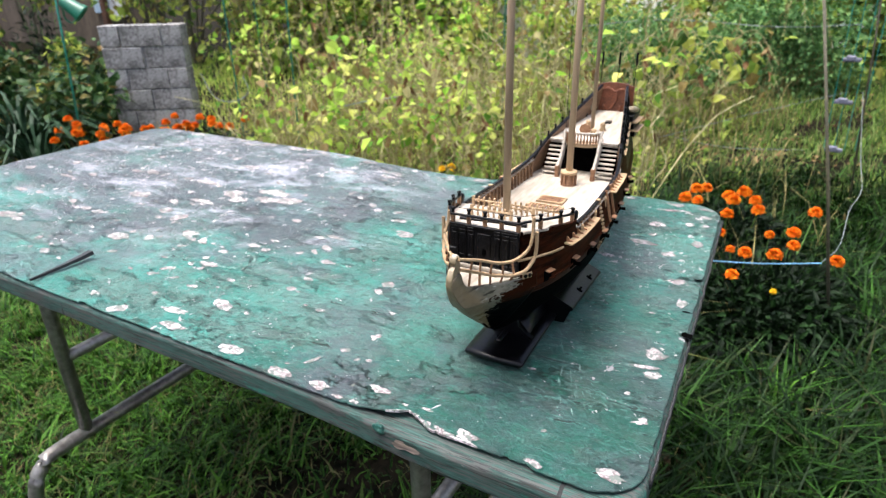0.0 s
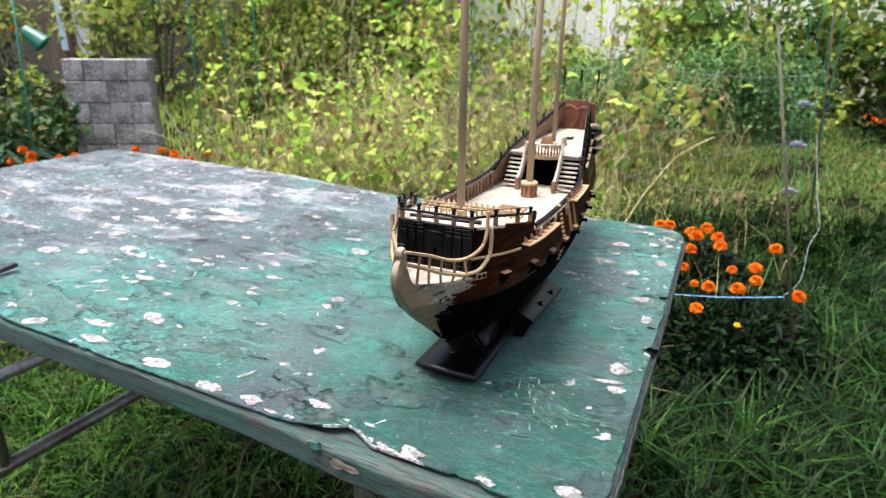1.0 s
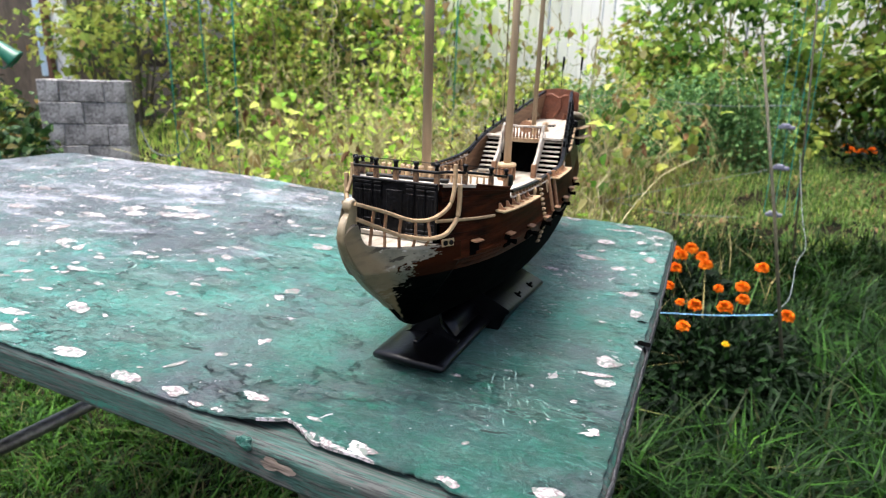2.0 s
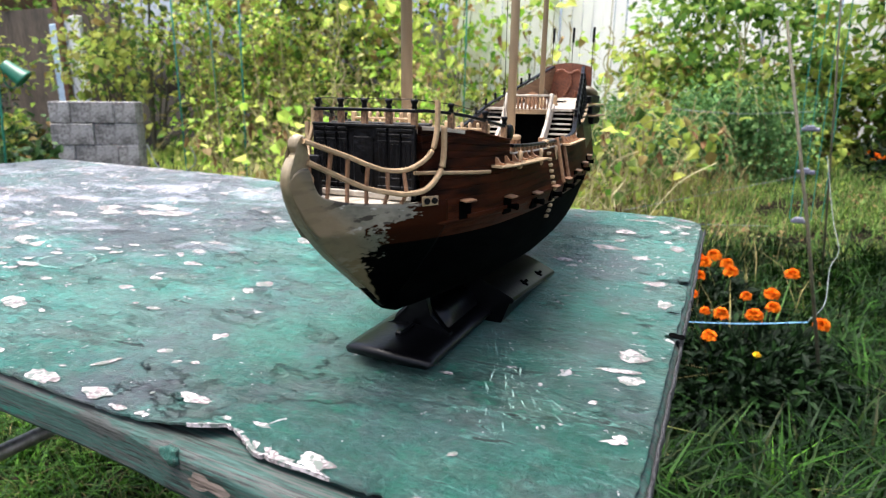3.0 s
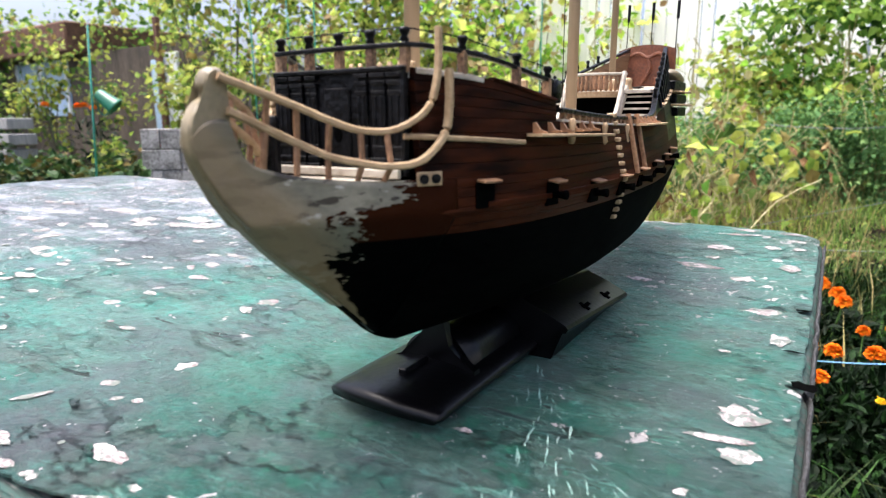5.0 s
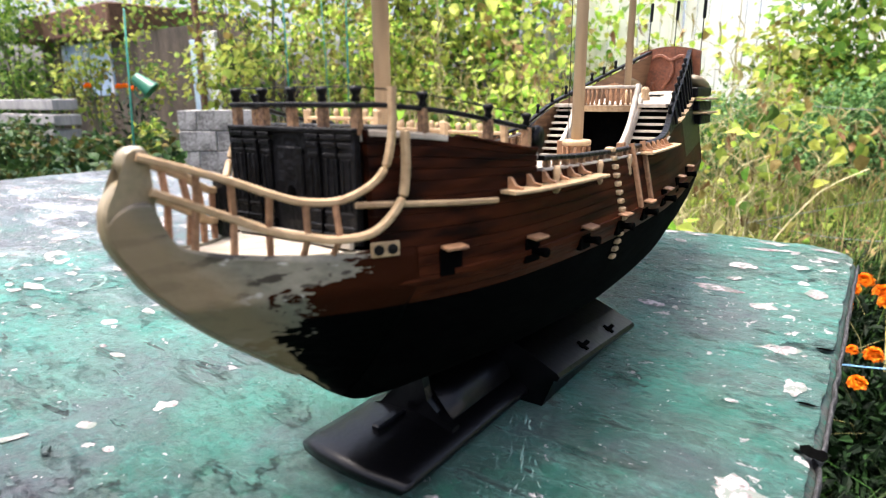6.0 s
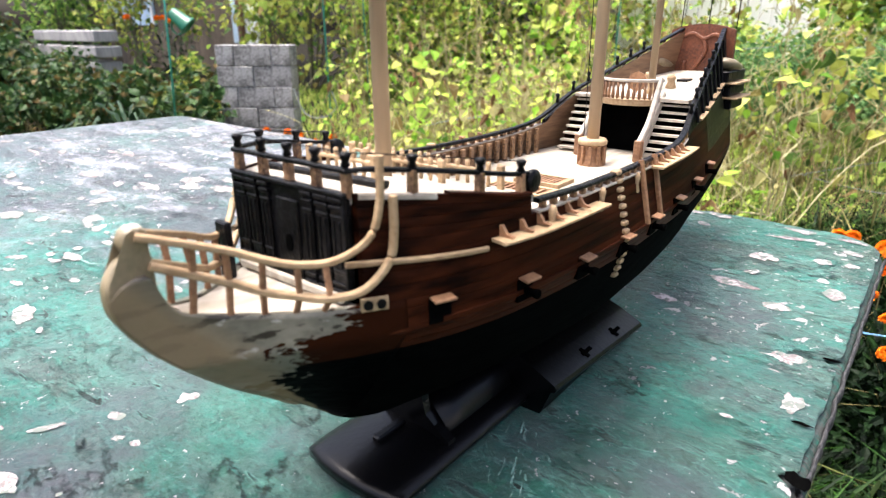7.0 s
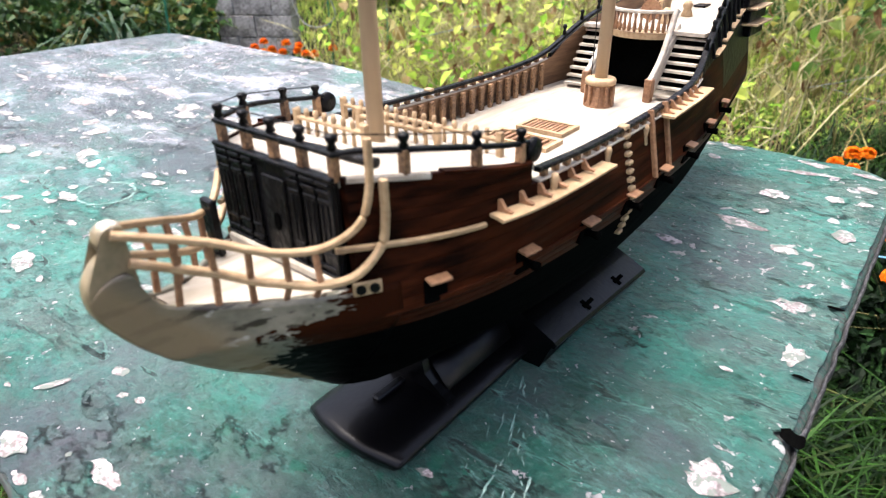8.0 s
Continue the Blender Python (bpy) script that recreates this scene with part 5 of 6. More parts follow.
    # pale lining inside the bulwarks
    for s in (1, -1):
        bm = bmesh.new()
        rows = []
        for k in range(41):
            v = -.035 + .420 * k / 40
            lo = .1225 if v < .224 else table_of(v, [(.226, .165), (.386, .177)])
            hi = max(table_of(v, RAIL) - .0025, lo + .001) if v > .19 else waist_w(v)
            rows.append([bm.verts.new((s * (half(v, w) - d), v, w)) for d, w in ((.0031, lo), (.0040, lo), (.0040, hi), (.0031, hi))])
        for r, q in zip(rows, rows[1:]):
            for j in range(4):
                bm.faces.new((r[j], r[(j + 1) % 4], q[(j + 1) % 4], q[j]))
        bm.faces.new(rows[0])
        bm.faces.new(rows[-1][::-1])
        add("inner_lining", bm, "lining", "pale brown inner planking")

    # stern: transom, carved board, quarter galleries
    bm = bmesh.new()
    ring = []
    for s in (1, -1):
        ws = np.linspace(keel_w(.392) + .002, .2165, 16)
        pts = [(s * half(.391, w), w) for w in ws]
        ring += pts if s > 0 else pts[::-1]
    lo = [bm.verts.new((u, .389, w)) for u, w in ring]
    hi = [bm.verts.new((u, .3935, w)) for u, w in ring]
    for k in range(len(ring)):
        bm.faces.new((lo[k], lo[(k + 1) % len(ring)], hi[(k + 1) % len(ring)], hi[k]))
    bm.faces.new(lo)
    bm.faces.new(hi[::-1])
    add("transom", bm, "black", "black painted transom")
    bm = bmesh.new()
    top = [(u, .2165 + .0055 * (1 - (u / .030) ** 2)) for u in np.linspace(-.030, .030, 13)]
    ringb = [(-.031, .174), *top, (.031, .174)]
    lo = [bm.verts.new((u, .384, w)) for u, w in ringb]
    hi = [bm.verts.new((u, .3885, w)) for u, w in ringb]
    for k in range(len(ringb)):
        bm.faces.new((lo[k], lo[(k + 1) % len(ringb)], hi[(k + 1) % len(ringb)], hi[k]))
    bm.faces.new(lo)
    bm.faces.new(hi[::-1])
    board = add("stern_board", bm, "redwood", "red-brown carved stern board")
    add("carving", bar(smooth_line([(-.017, .3835, .2105), (-.008, .383, .2135), (.002, .3826, .2085), (.012, .383, .2125), (.019, .3835, .2085)], 20), .0024, .003), "redwood", parent=board)
    add("carving", bar(smooth_line([(.002, .3832, .2085), (.005, .3826, .198), (.001, .3826, .188), (-.004, .3832, .181)], 16), .0034, .003), "redwood", parent=board)
    for u in (-.014, .012, .022):
        add("carved_post", lathe([(.0016, 0), (.0024, .002), (.0014, .006), (.0022, .009)], 8, m=pose(u, .381, .1785)), "redwood", "", True, parent=board)
    for s in (1, -1):
        gal = bmesh.new()
        for k, (w, d, a) in enumerate(((.152, .007, .04), (.165, .009, .05), (.178, .010, .056))):
            v1 = .396
            box(gal, min(s * (half(.36, w) - .002), s * (half(.36, w) + d)), max(s * (half(.36, w) - .002), s * (half(.36, w) + d)), v1 - a, v1, w - .0055, w + .0035, .001)
        g = add("quarter_gallery", gal, "black", "black stepped quarter gallery")
        for k, w in enumerate((.1575, .1705)):
            add("gallery_ledge", box(bmesh.new(), min(s * (half(.36, w) - .002), s * (half(.36, w) + .015)), max(s * (half(.36, w) - .002), s * (half(.36, w) + .015)), .345, .395, w - .0008, w + .0010, .0004), "tan", "pale ledge", parent=g)
        roof = lathe([(.001, -.024), (.006, -.0225), (.0095, -.012), (.0100, .008), (.008, .020), (.001, .0225)], 14, m=pose(s * (half(.37, .18) + .0035), .368, .1855, 80) @ Matrix.Diagonal((1, .55, 1, 1)))
        add("gallery_roof", roof, "primer", "pale grey rounded gallery roof", True, parent=g)
        # tan mouldings stepping along the black stern side
        for k in range(5):
            v = .215 + .032 * k
            w = .155 + .0045 * k
            add("side_moulding", bar([(s * (half(v + d, w) + .0018), v + d, w + d * .12) for d in (0, .012, .024)], .004, .0014), "tan", "pale stepped moulding")
        for k in range(8):
            v = .212 + .021 * k
            add("side_timber", bar([(s * (half(v, w) + .0012), v, w) for w in np.linspace(waist_w(v) + .002, max(table_of(v, RAIL) - .002, waist_w(v) + .006), 5)], .0020, .0020), "black")
        for k in range(7):
            v = .200 + .020 * k
            w = table_of(v, RAIL)
            add("rail_knob", lathe([(.0011, 0), (.0018, .001), (.0010, .004), (.0019, .0062), (.0010, .0078)], 7, m=pose(s * (half(v, w) - .001), v, w + .0008)), "black", "", True)
    for u in (-.024, .002, .028):
        rod = add("lantern_rod", tube([(u, .392, .215), (u, .395, .262)], .0005, 6), "black", "thin black rod on the stern")
        add("rod_sleeve", tube([(u, .395, .248), (u, .3965, .266)], .0016, 8), "black", parent=rod)
    return ship


build_ship()


def swept(rows):
    """A skin over rows of points, each row a closed ring."""
    bm = bmesh.new()
    vs = [[bm.verts.new(p) for p in r] for r in rows]
    n = len(vs[0])
    for r, q in zip(vs, vs[1:]):
        for k in range(n):
            bm.faces.new((r[k], r[(k + 1) % n], q[(k + 1) % n], q[k]))
    bm.faces.new(vs[0])
    bm.faces.new(vs[-1][::-1])
    bmesh.ops.triangulate(bm, faces=[f for f in bm.faces if len(f.verts) > 4])
    return bm


def build_stand():
    st = thing("display_stand", "dark grey plastic display stand under the model ship", "stand", at=SHIP_AT)
    # narrow plinth on the table, and the arched plate that overhangs it
    part("plinth", box(bmesh.new(), -.0235, .0265, -.084, .150, 0, .0080, .001), M["stand"], st)
    rows = []
    for k in range(31):
        f = k / 30
        row = []
        for u, w in ((-.0290, .0055), (-.0312, .0078), (-.0314, .0102), (-.0302, .0118), (-.024, .0138), (-.014, .0156), (.002, .0165), (.016, .0150), (.027, .0122), (.0335, .0100), (.0350, .0082), (.0346, .0058), (.0320, .0042), (.016, .0068), (.002, .0080), (-.014, .0076)):
            nose = -.0985 - .0085 * max(0.0, 1 - ((u - .002) / .034) ** 2)
            row.append((u, nose + (.030 - nose) * f, w - .0012 * (1 - sstep(f, 0, .05)) * (1 if w > .009 else -1)))
        rows.append(row)
    part("base_plate", swept(rows), M["stand"], st, "arched dark grey base plate", True)
    part("lug", box(bmesh.new(), -.0030, .0022, -.0790, -.0570, .0150, .0192, .0008), M["stand"], st)
    # bell-shaped cradles
    for v, c, wide in ((-.0505, .003, 1.0), (.100, .0, 1.15)):
        prof = [(-.0265, .0105), (-.0262, .0140), (-.0215, .0158), (-.0145, .0192), (-.0095, .0250), (-.0075, .0310), (-.0070, .0380), (.0065, .0380), (.0075, .0310), (.0098, .0250), (.0150, .0192), (.0215, .0158), (.0255, .0140), (.0258, .0105)]
        part("cradle", swept([[(c + u * wide, v + d, w) for u, w in prof] for d in (-.003, -.0024, .0024, .003)]), M["stand"], st, "upright cradle")
    bm = bmesh.new()
    ring_sweep(bm, [(.001, v, .010) for v in np.linspace(-.047, .135, 12)], lambda k: [(.0225 * math.cos(a), .0195 * math.sin(a)) for a in np.linspace(0, math.pi, 15)])
    part("spine", bm, M["stand"], st, "rounded hump between the cradles", True)
    # broad rear foot with sloping wings that hang clear of the table
    rows = []
    for v in np.linspace(.0165, .150, 9):
        e = .0215 - .0115 * (v - .0165) / .1335
        right = [(.0440, .0), (.0445, e - .0050), (.0535, e - .0032), (.0545, e - .0008), (.0530, e + .0012), (.0380, e + .0085), (.0220, e + .0150)]
        rows.append([(u, v, w) for u, w in right] + [(-u, v, w) for u, w in right[::-1]])
    foot = part("rear_foot", swept(rows), M["stand"], st, "broad rear foot with sloping wings")
    for v in (.066, .112):
        e = .0215 - .0115 * (v - .0165) / .1335
        for du, dv in ((.0040, .0016), (.0014, .0060)):
            part("raised_mark", box(bmesh.new(), -du, du, -dv, dv, -.0004, .0007, .0002, m=pose(.0478, v + (.0028 if dv > .004 else 0), e + .0040, 0, 25, 0)), M["bottom"], foot)


build_stand()


# ---- garden ----
def leaf_clumps(n, clumps, spread):
    """Leaf seats gathered in clumps, for an uneven outline."""
    c = np.array(clumps)[rng.integers(0, len(clumps), n)]
    d = rng.normal(size=(n, 3))
    return c + d * spread, d


def leafy(name, mat, base, d, size, long=1.3, droop=0.5):
    n = len(base)
    way = d / (np.linalg.norm(d, axis=1, keepdims=True) + 1e-9) + rng.normal(size=(n, 3)) * 0.5
    way[:, 2] -= droop * rng.random(n)
    up = np.tile([0, 0, 1.0], (n, 1)) + rng.normal(size=(n, 3)) * 0.45
    s = size * rng.uniform(0.5, 1.35, n)
    return leaf_mesh(name, mat, base, way, up, s * long, s, rng.uniform(0.0, 0.4))


def build_shrub(name, label, mat, x, y, width, height, leaves, size, trunk="stem", category="shrub", group="", low=0.05, spread=0.1):
    z0 = float(ground_z(x, y))
    t = thing(name, label, category, group, at=pose(x, y, z0))
    clumps = []
    for k in range(max(7, int(leaves / 60))):
        a, r, h = rng.uniform(0, 2 * math.pi), width / 2 * rng.random() ** 0.6, height * rng.uniform(low, 1.0)
        r *= 1.0 - 0.55 * max(0, h / height - 0.6)
        clumps.append((r * math.cos(a), r * math.sin(a), h))
    base, d = leaf_clumps(leaves, clumps, min(width, height) * spread)
    base[:, 2] = np.maximum(base[:, 2], 0.02)
    tagged(shared("crown", leafy("crown", M[mat], base, d, size), t, Matrix.Identity(4)), kind="stuff")
    bm = bmesh.new()
    for c in clumps[:: max(1, len(clumps) // 9)]:
        mid = (c[0] * 0.3 + rng.normal(0, 0.03), c[1] * 0.3 + rng.normal(0, 0.03), c[2] * 0.5)
        tube([(c[0] * 0.08, c[1] * 0.08, -0.02), mid, c], 0.004 + height * 0.004, 5, bm, 0.35)
    tagged(part("branching", bm, M[trunk], t), kind="stuff")
    return t


def build_bean(x, y, height, leaves, size, mat="bean", pole=1.1):
    z0 = float(ground_z(x, y))
    t = thing("bean_plant", "yellowing climbing bean on a thin stake", "bean plant", "beans behind the table", at=pose(x, y, z0))
    lx, ly = rng.normal(0, 0.05), rng.normal(0, 0.05)
    part("stake", tube([(0, 0, -0.05), (lx, ly, height * pole)], 0.0026, 6), M["stem"], t)
    turns = rng.uniform(3, 6)
    vine = tube([(lx * k / 30 + 0.025 * math.cos(turns * 6.28 * k / 30), ly * k / 30 + 0.025 * math.sin(turns * 6.28 * k / 30), height * k / 30) for k in range(31)], 0.003, 5)
    for k in range(8):
        h = rng.uniform(0.15, 1.0) * height
        a, e = rng.uniform(0, 6.28), rng.uniform(0.15, 0.45)
        tube(smooth_line([(0, 0, h), (e * 0.5 * math.cos(a), e * 0.5 * math.sin(a), h + 0.08), (e * math.cos(a), e * math.sin(a), h - rng.uniform(0, 0.25))], 7), 0.0022, 4, vine, 0.5)
    part("vine", vine, M["stem"], t)
    clumps = []
    for k in range(max(5, int(leaves / 4))):
        h = height * rng.random() ** 0.8
        a, r = rng.uniform(0, 6.28), rng.uniform(0.02, 0.30)
        clumps.append((r * math.cos(a), r * math.sin(a), h))
    base, d = leaf_clumps(leaves, clumps, 0.05)
    base[:, 2] = np.maximum(base[:, 2], 0.03)
    tagged(shared("leafage", leafy("leafage", M[mat], base, d, size, 1.2, 0.9), t, Matrix.Identity(4)), kind="stuff")
    seats = np.array([clumps[rng.integers(0, len(clumps))] for k in range(9)])
    way = rng.normal(0, .25, (9, 3)) + np.array([0, 0, -1.0])
    tagged(shared("dry_leafage", leaf_mesh("dry_leafage", M["dry_leaf"], seats, way, rng.normal(size=(9, 3)), rng.uniform(.04, .085, 9), rng.uniform(.016, .035, 9), 0.5), t, Matrix.Identity(4)), "shrivelled brown leaves", kind="stuff")
    for k in range(4):
        c = clumps[rng.integers(0, len(clumps))]
        part("pod", tube([c, (c[0] + 0.01, c[1], c[2] - 0.05), (c[0] + 0.005, c[1] + 0.01, c[2] - 0.12)], 0.0055, 5, taper=0.4), M["stem"], t, "dry straw-coloured pod")
    return t


def build_marigold(x, y, heads, leaves, width, height, label, size=0.012):
    z0 = float(ground_z(x, y))
    t = thing("marigold", label, "flower", at=pose(x, y, z0))
    d = rng.normal(size=(leaves, 3))
    d /= np.linalg.norm(d, axis=1, keepdims=True)
    d[:, 2] = np.abs(d[:, 2])
    base = d * (0.15 + 0.85 * rng.random(leaves) ** 0.5)[:, None] * np.array([width / 2, width / 2, height]) * (0.85 + 0.25 * rng.random(leaves))[:, None]
    tagged(shared("foliage", leafy("foliage", M["shade_leaf"], base, d, size, 2.6, 0.2), t, Matrix.Identity(4)), kind="stuff")
    for hx, hy, hz, r, kind in heads:
        r *= 0.8
        n = 190
        a, up = rng.uniform(0, 6.28, n), rng.uniform(-0.25, 1.0, n)
        out = np.sqrt(1 - up ** 2 * 0.98)
        way = np.stack([np.cos(a) * out, np.sin(a) * out, up * 1.0], 1)
        pos = np.array([hx - x, hy - y, hz - z0]) + way * r * 0.5 + rng.normal(0, 0.001, (n, 3))
        shared("flower_head", leaf_mesh("flower_head", M[kind], pos, way + rng.normal(0, 0.2, (n, 3)), np.tile([0, 0, 1.0], (n, 1)) + rng.normal(0, 0.3, (n, 3)), r * rng.uniform(0.36, 0.5, n), np.full(n, r * 0.62), 0.35), t, Matrix.Identity(4))
        part("stalk", tube([((hx - x) * 0.4, (hy - y) * 0.4, 0.0), ((hx - x) * 0.85, (hy - y) * 0.85, (hz - z0) * 0.6), (hx - x, hy - y, hz - z0)], 0.0022, 5), M["green_stem"], t)
    return t


# marigolds beside the table
heads_a = [(-.19, 1.50, .40, .028, "petal"), (-.165, 1.56, .415, .03, "petal"), (-.14, 1.6, .41, .026, "petal"), (-.15, 1.50, .395, .024, "petal"), (-.06, 1.52, .42, .028, "petal"), (-.04, 1.46, .425, .028, "petal"),
           (-.02, 1.58, .42, .03, "petal"), (.02, 1.52, .415, .026, "petal"), (-.045, 1.36, .412, .026, "petal"), (-.05, 1.27, .385, .02, "petal"), (.035, 1.42, .418, .026, "petal")]
heads_b = [(.187, 1.45, .425, .026, "petal"), (.14, 1.33, .395, .026, "petal"), (.145, 1.28, .375, .024, "petal"), (.028, 1.18, .37, .026, "petal"), (.102, 1.18, .378, .028, "petal"), (.012, 1.05, .355, .023, "petal"), (.258, 1.30, .341, .027, "petal"),
           (-.01, 1.2, .365, .016, "petal"), (.08, 1.30, .39, .018, "petal"), (.115, 1.05, .33, .011, "petal_y")]
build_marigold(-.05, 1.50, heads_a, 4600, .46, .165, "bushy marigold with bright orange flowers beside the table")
build_marigold(.07, 1.16, heads_b, 9500, .66, .145, "bushy marigold, leaves darkened for shade, with orange flowers beside a stake")


def flower_row(n, x0, y0, x1, y1, z, r):
    return [(x0 + (x1 - x0) * k / n + rng.normal(0, .05), y0 + (y1 - y0) * k / n + rng.normal(0, .09), z + rng.normal(0, .03), r, "petal") for k in range(n)]


build_marigold(-3.35, 1.55, flower_row(26, -3.80, 1.42, -2.9, 1.75, .28, .037), 900, .9, .26, "row of orange marigolds in front of the block wall", .02)
build_marigold(-3.15, 2.0, flower_row(15, -3.6, 1.7, -2.85, 2.1, .28, .036), 800, .8, .26, "row of orange marigolds in front of the block wall", .02)
build_marigold(-1.2, 1.66, [(-1.21, 1.63, .33, .022, "petal_y"), (-1.18, 1.66, .335, .024, "petal_y"), (-1.17, 1.64, .32, .02, "petal_y")], 300, .16, .22, "low plant with yellow flowers behind the table")
build_marigold(.82, 3.75, flower_row(9, .62, 3.65, 1.1, 3.9, .60, .036), 700, .6, .22, "marigold with orange flowers at the end of the lawn", .02)
build_marigold(-6.6, 3.0, flower_row(5, -6.9, 2.9, -6.3, 3.1, 1.0, .05), 500, .6, .9, "tall orange flowers near the trees", .03)


def build_stake(x0, y0, x1, y1, z1, mat, r, label):
    z0 = float(ground_z(x0, y0)) - 0.03
    ob = new("stake", mesh_of("stake", tube([(x0, y0, z0), ((x0 + x1) / 2 + .004, (y0 + y1) / 2, (z0 + z1) / 2), (x1, y1, z1)], r, 8, taper=.85), M[mat], True))
    return tagged(ob, label, "stake", "garden stakes")


build_stake(.271, 1.10, .081, 1.15, 1.06, "bamboo", .0042, "thin weathered cane stake tied with twine")
build_stake(.31, 1.9, .20, 1.9, 1.5, "bamboo", .0034, "thin dark cane stake in the lawn")
build_stake(-3.81, 1.555, -3.57, 1.53, 1.38, "teal", .007, "green plastic coated stake holding a green can")
for x, y in ((-3.15, 2.3), (-2.75, 2.4), (-1.6, 3.1), (-4.2, 3.6)):
    build_stake(x, y, x + rng.normal(0, .06), y + rng.normal(0, .05), 2.1, "teal", .005, "thin green plastic coated garden stake")


def cord(name, pts, mat, r, label):
    ob = new(name, mesh_of(name, tube(smooth_line(pts, 24), r, 5), M[mat]))
    return tagged(ob, label, "twine")


cord("twine", [(-.06, 1.1, .362), (.08, 1.1, .383), (.21, 1.12, .404)], "cord_blue", .0016, "blue twine tied to the cane stake")
cord("twine", [(.21, 1.12, .408), (.245, 1.2, .43), (.26, 1.35, .48), (.29, 1.5, .50), (.28, 1.65, .56), (.26, 1.88, .72)], "cord_white", .0009, "pale twine hanging between the stakes")
cord("twine", [(-2.056, 2.0, .464), (-1.87, 2.0, .51), (-1.67, 2.0, .546)], "cord_white", .003, "pale cord stretched between bean stakes")
cord("wire_loop", [(-3.107, 2.0, .585), (-3.03, 2.0, .46), (-2.923, 2.0, .43), (-2.8, 2.0, .45), (-2.719, 2.0, .51), (-2.748, 2.0, .588)], "cord_white", .003, "bent pale wire among the beans")
cord("twine", [(-1.25, 3.5, .78), (-.7, 3.5, .83), (-.1, 3.5, .80), (.3, 3.5, .82)], "cord_white", .0025, "pale string stretched over the feathery bed")
cord("twine", [(-.55, 2.6, .36), (-.2, 2.5, .34), (.15, 2.55, .35)], "cord_white", .0014, "pale string stretched low over the weeds")
cord("twine", [(-.45, 2.3, .40), (-.1, 2.9, .43), (.3, 3.3, .50)], "cord_white", .0014, "pale string stretched low over the weeds")
for k in range(4):
    x = .18 + .035 * k
    cord("twine", [(x, 2.2, 1.3), (x + .01, 2.2, .9), (x + .02, 2.2, .45)], "teal", .0016, "green string hanging from a line")
for z in (.445, .63, .785):
    bm = bmesh.new()
    box(bm, -.030, .030, -.010, .010, -.007, .007, .003)
    box(bm, -.020, .012, -.013, .013, -.006, .015, .004)
    ob = new("line_clip", mesh_of("line_clip", bm, M["clip"]))
    ob.matrix_world = pose(.235 - .03 * (z - .445), 2.2, z)
    tagged(ob, "lilac plastic clip hanging on green strings", "clip", "clips on the strings")


def build_can():
    t = thing("garden_can", "green plastic can hung tilted on a stake", "can", at=pose(-3.59, 1.6, .975, 0, 132, 48) @ Matrix.Scale(.76, 4))
    part("body", lathe([(.034, -.085), (.042, -.08), (.062, .05), (.072, .062), (.074, .075), (.064, .078), (.040, -.07)], 18), M["bucket"], t, "", True)
    part("handle", tube(smooth_line([(.066, 0, .06), (.10, 0, .05), (.10, 0, .0), (.048, 0, -.045)], 12), .006, 6), M["bucket"], t)


build_can()


def build_pier():
    z0 = -.17
    t = thing("block_pier", "grey cinder block pier with rough joints", "wall", at=pose(-4.50, 2.66, z0, 0, 0, 33) @ Matrix.Scale(.86, 4))
    long = mesh_of("block", box(bmesh.new(), -.178, .178, -.095, .095, -.092, .092, .006), M["block"])
    short = mesh_of("block", box(bmesh.new(), -.086, .086, -.095, .095, -.092, .092, .006), M["block"])
    part("mortar", box(bmesh.new(), -.35, .35, -.08, .085, -.05, .17 + .19 * 5), M["fence_grey"], t)
    for k in range(6):
        row = [(-.182, long), (.182, long)] if k % 2 == 0 else [(-.274, short), (0, long), (.274, short)]
        for x, me in row:
            shared("block", me, t, pose(x + rng.normal(0, .003), rng.normal(0, .004), .08 + .19 * k, rng.normal(0, .5), 0, rng.normal(0, .8)))
    return t


build_pier()


def build_fence(name, x0, y0, x1, y1, height, mat, label, step=.107):
    z0 = float(ground_z((x0 + x1) / 2, (y0 + y1) / 2))
    d = Vector((x1 - x0, y1 - y0, 0))
    t = thing(name, label, "fence", at=pose(x0, y0, z0, 0, 0, math.degrees(math.atan2(d.y, d.x))))
    me = mesh_of("board", box(bmesh.new(), -.05, .05, -.01, .01, -.3, height, .004), M[mat])
    for k in range(int(d.length / step)):
        shared("board", me, t, pose(k * step + rng.normal(0, .003), rng.normal(0, .003), rng.normal(0, .02), 0, rng.normal(0, .5), 0))
    for w in (.35, height - .4):
        part("rail", box(bmesh.new(), 0, d.length, .02, .06, w - .03, w + .03), M[mat], t)
    return t


build_fence("fence", -2.95, 5.9, 4.6, 5.4, 2.3, "fence", "tall pale board fence behind the vegetable beds")
build_fence("fence", -3.9, 5.95, -2.95, 5.9, 1.5, "fence_grey", "weathered grey board fence behind the shrubs")
build_fence("fence", 4.6, 5.4, 5.0, -6.0, 2.2, "fence", "tall pale board fence along the lawn")


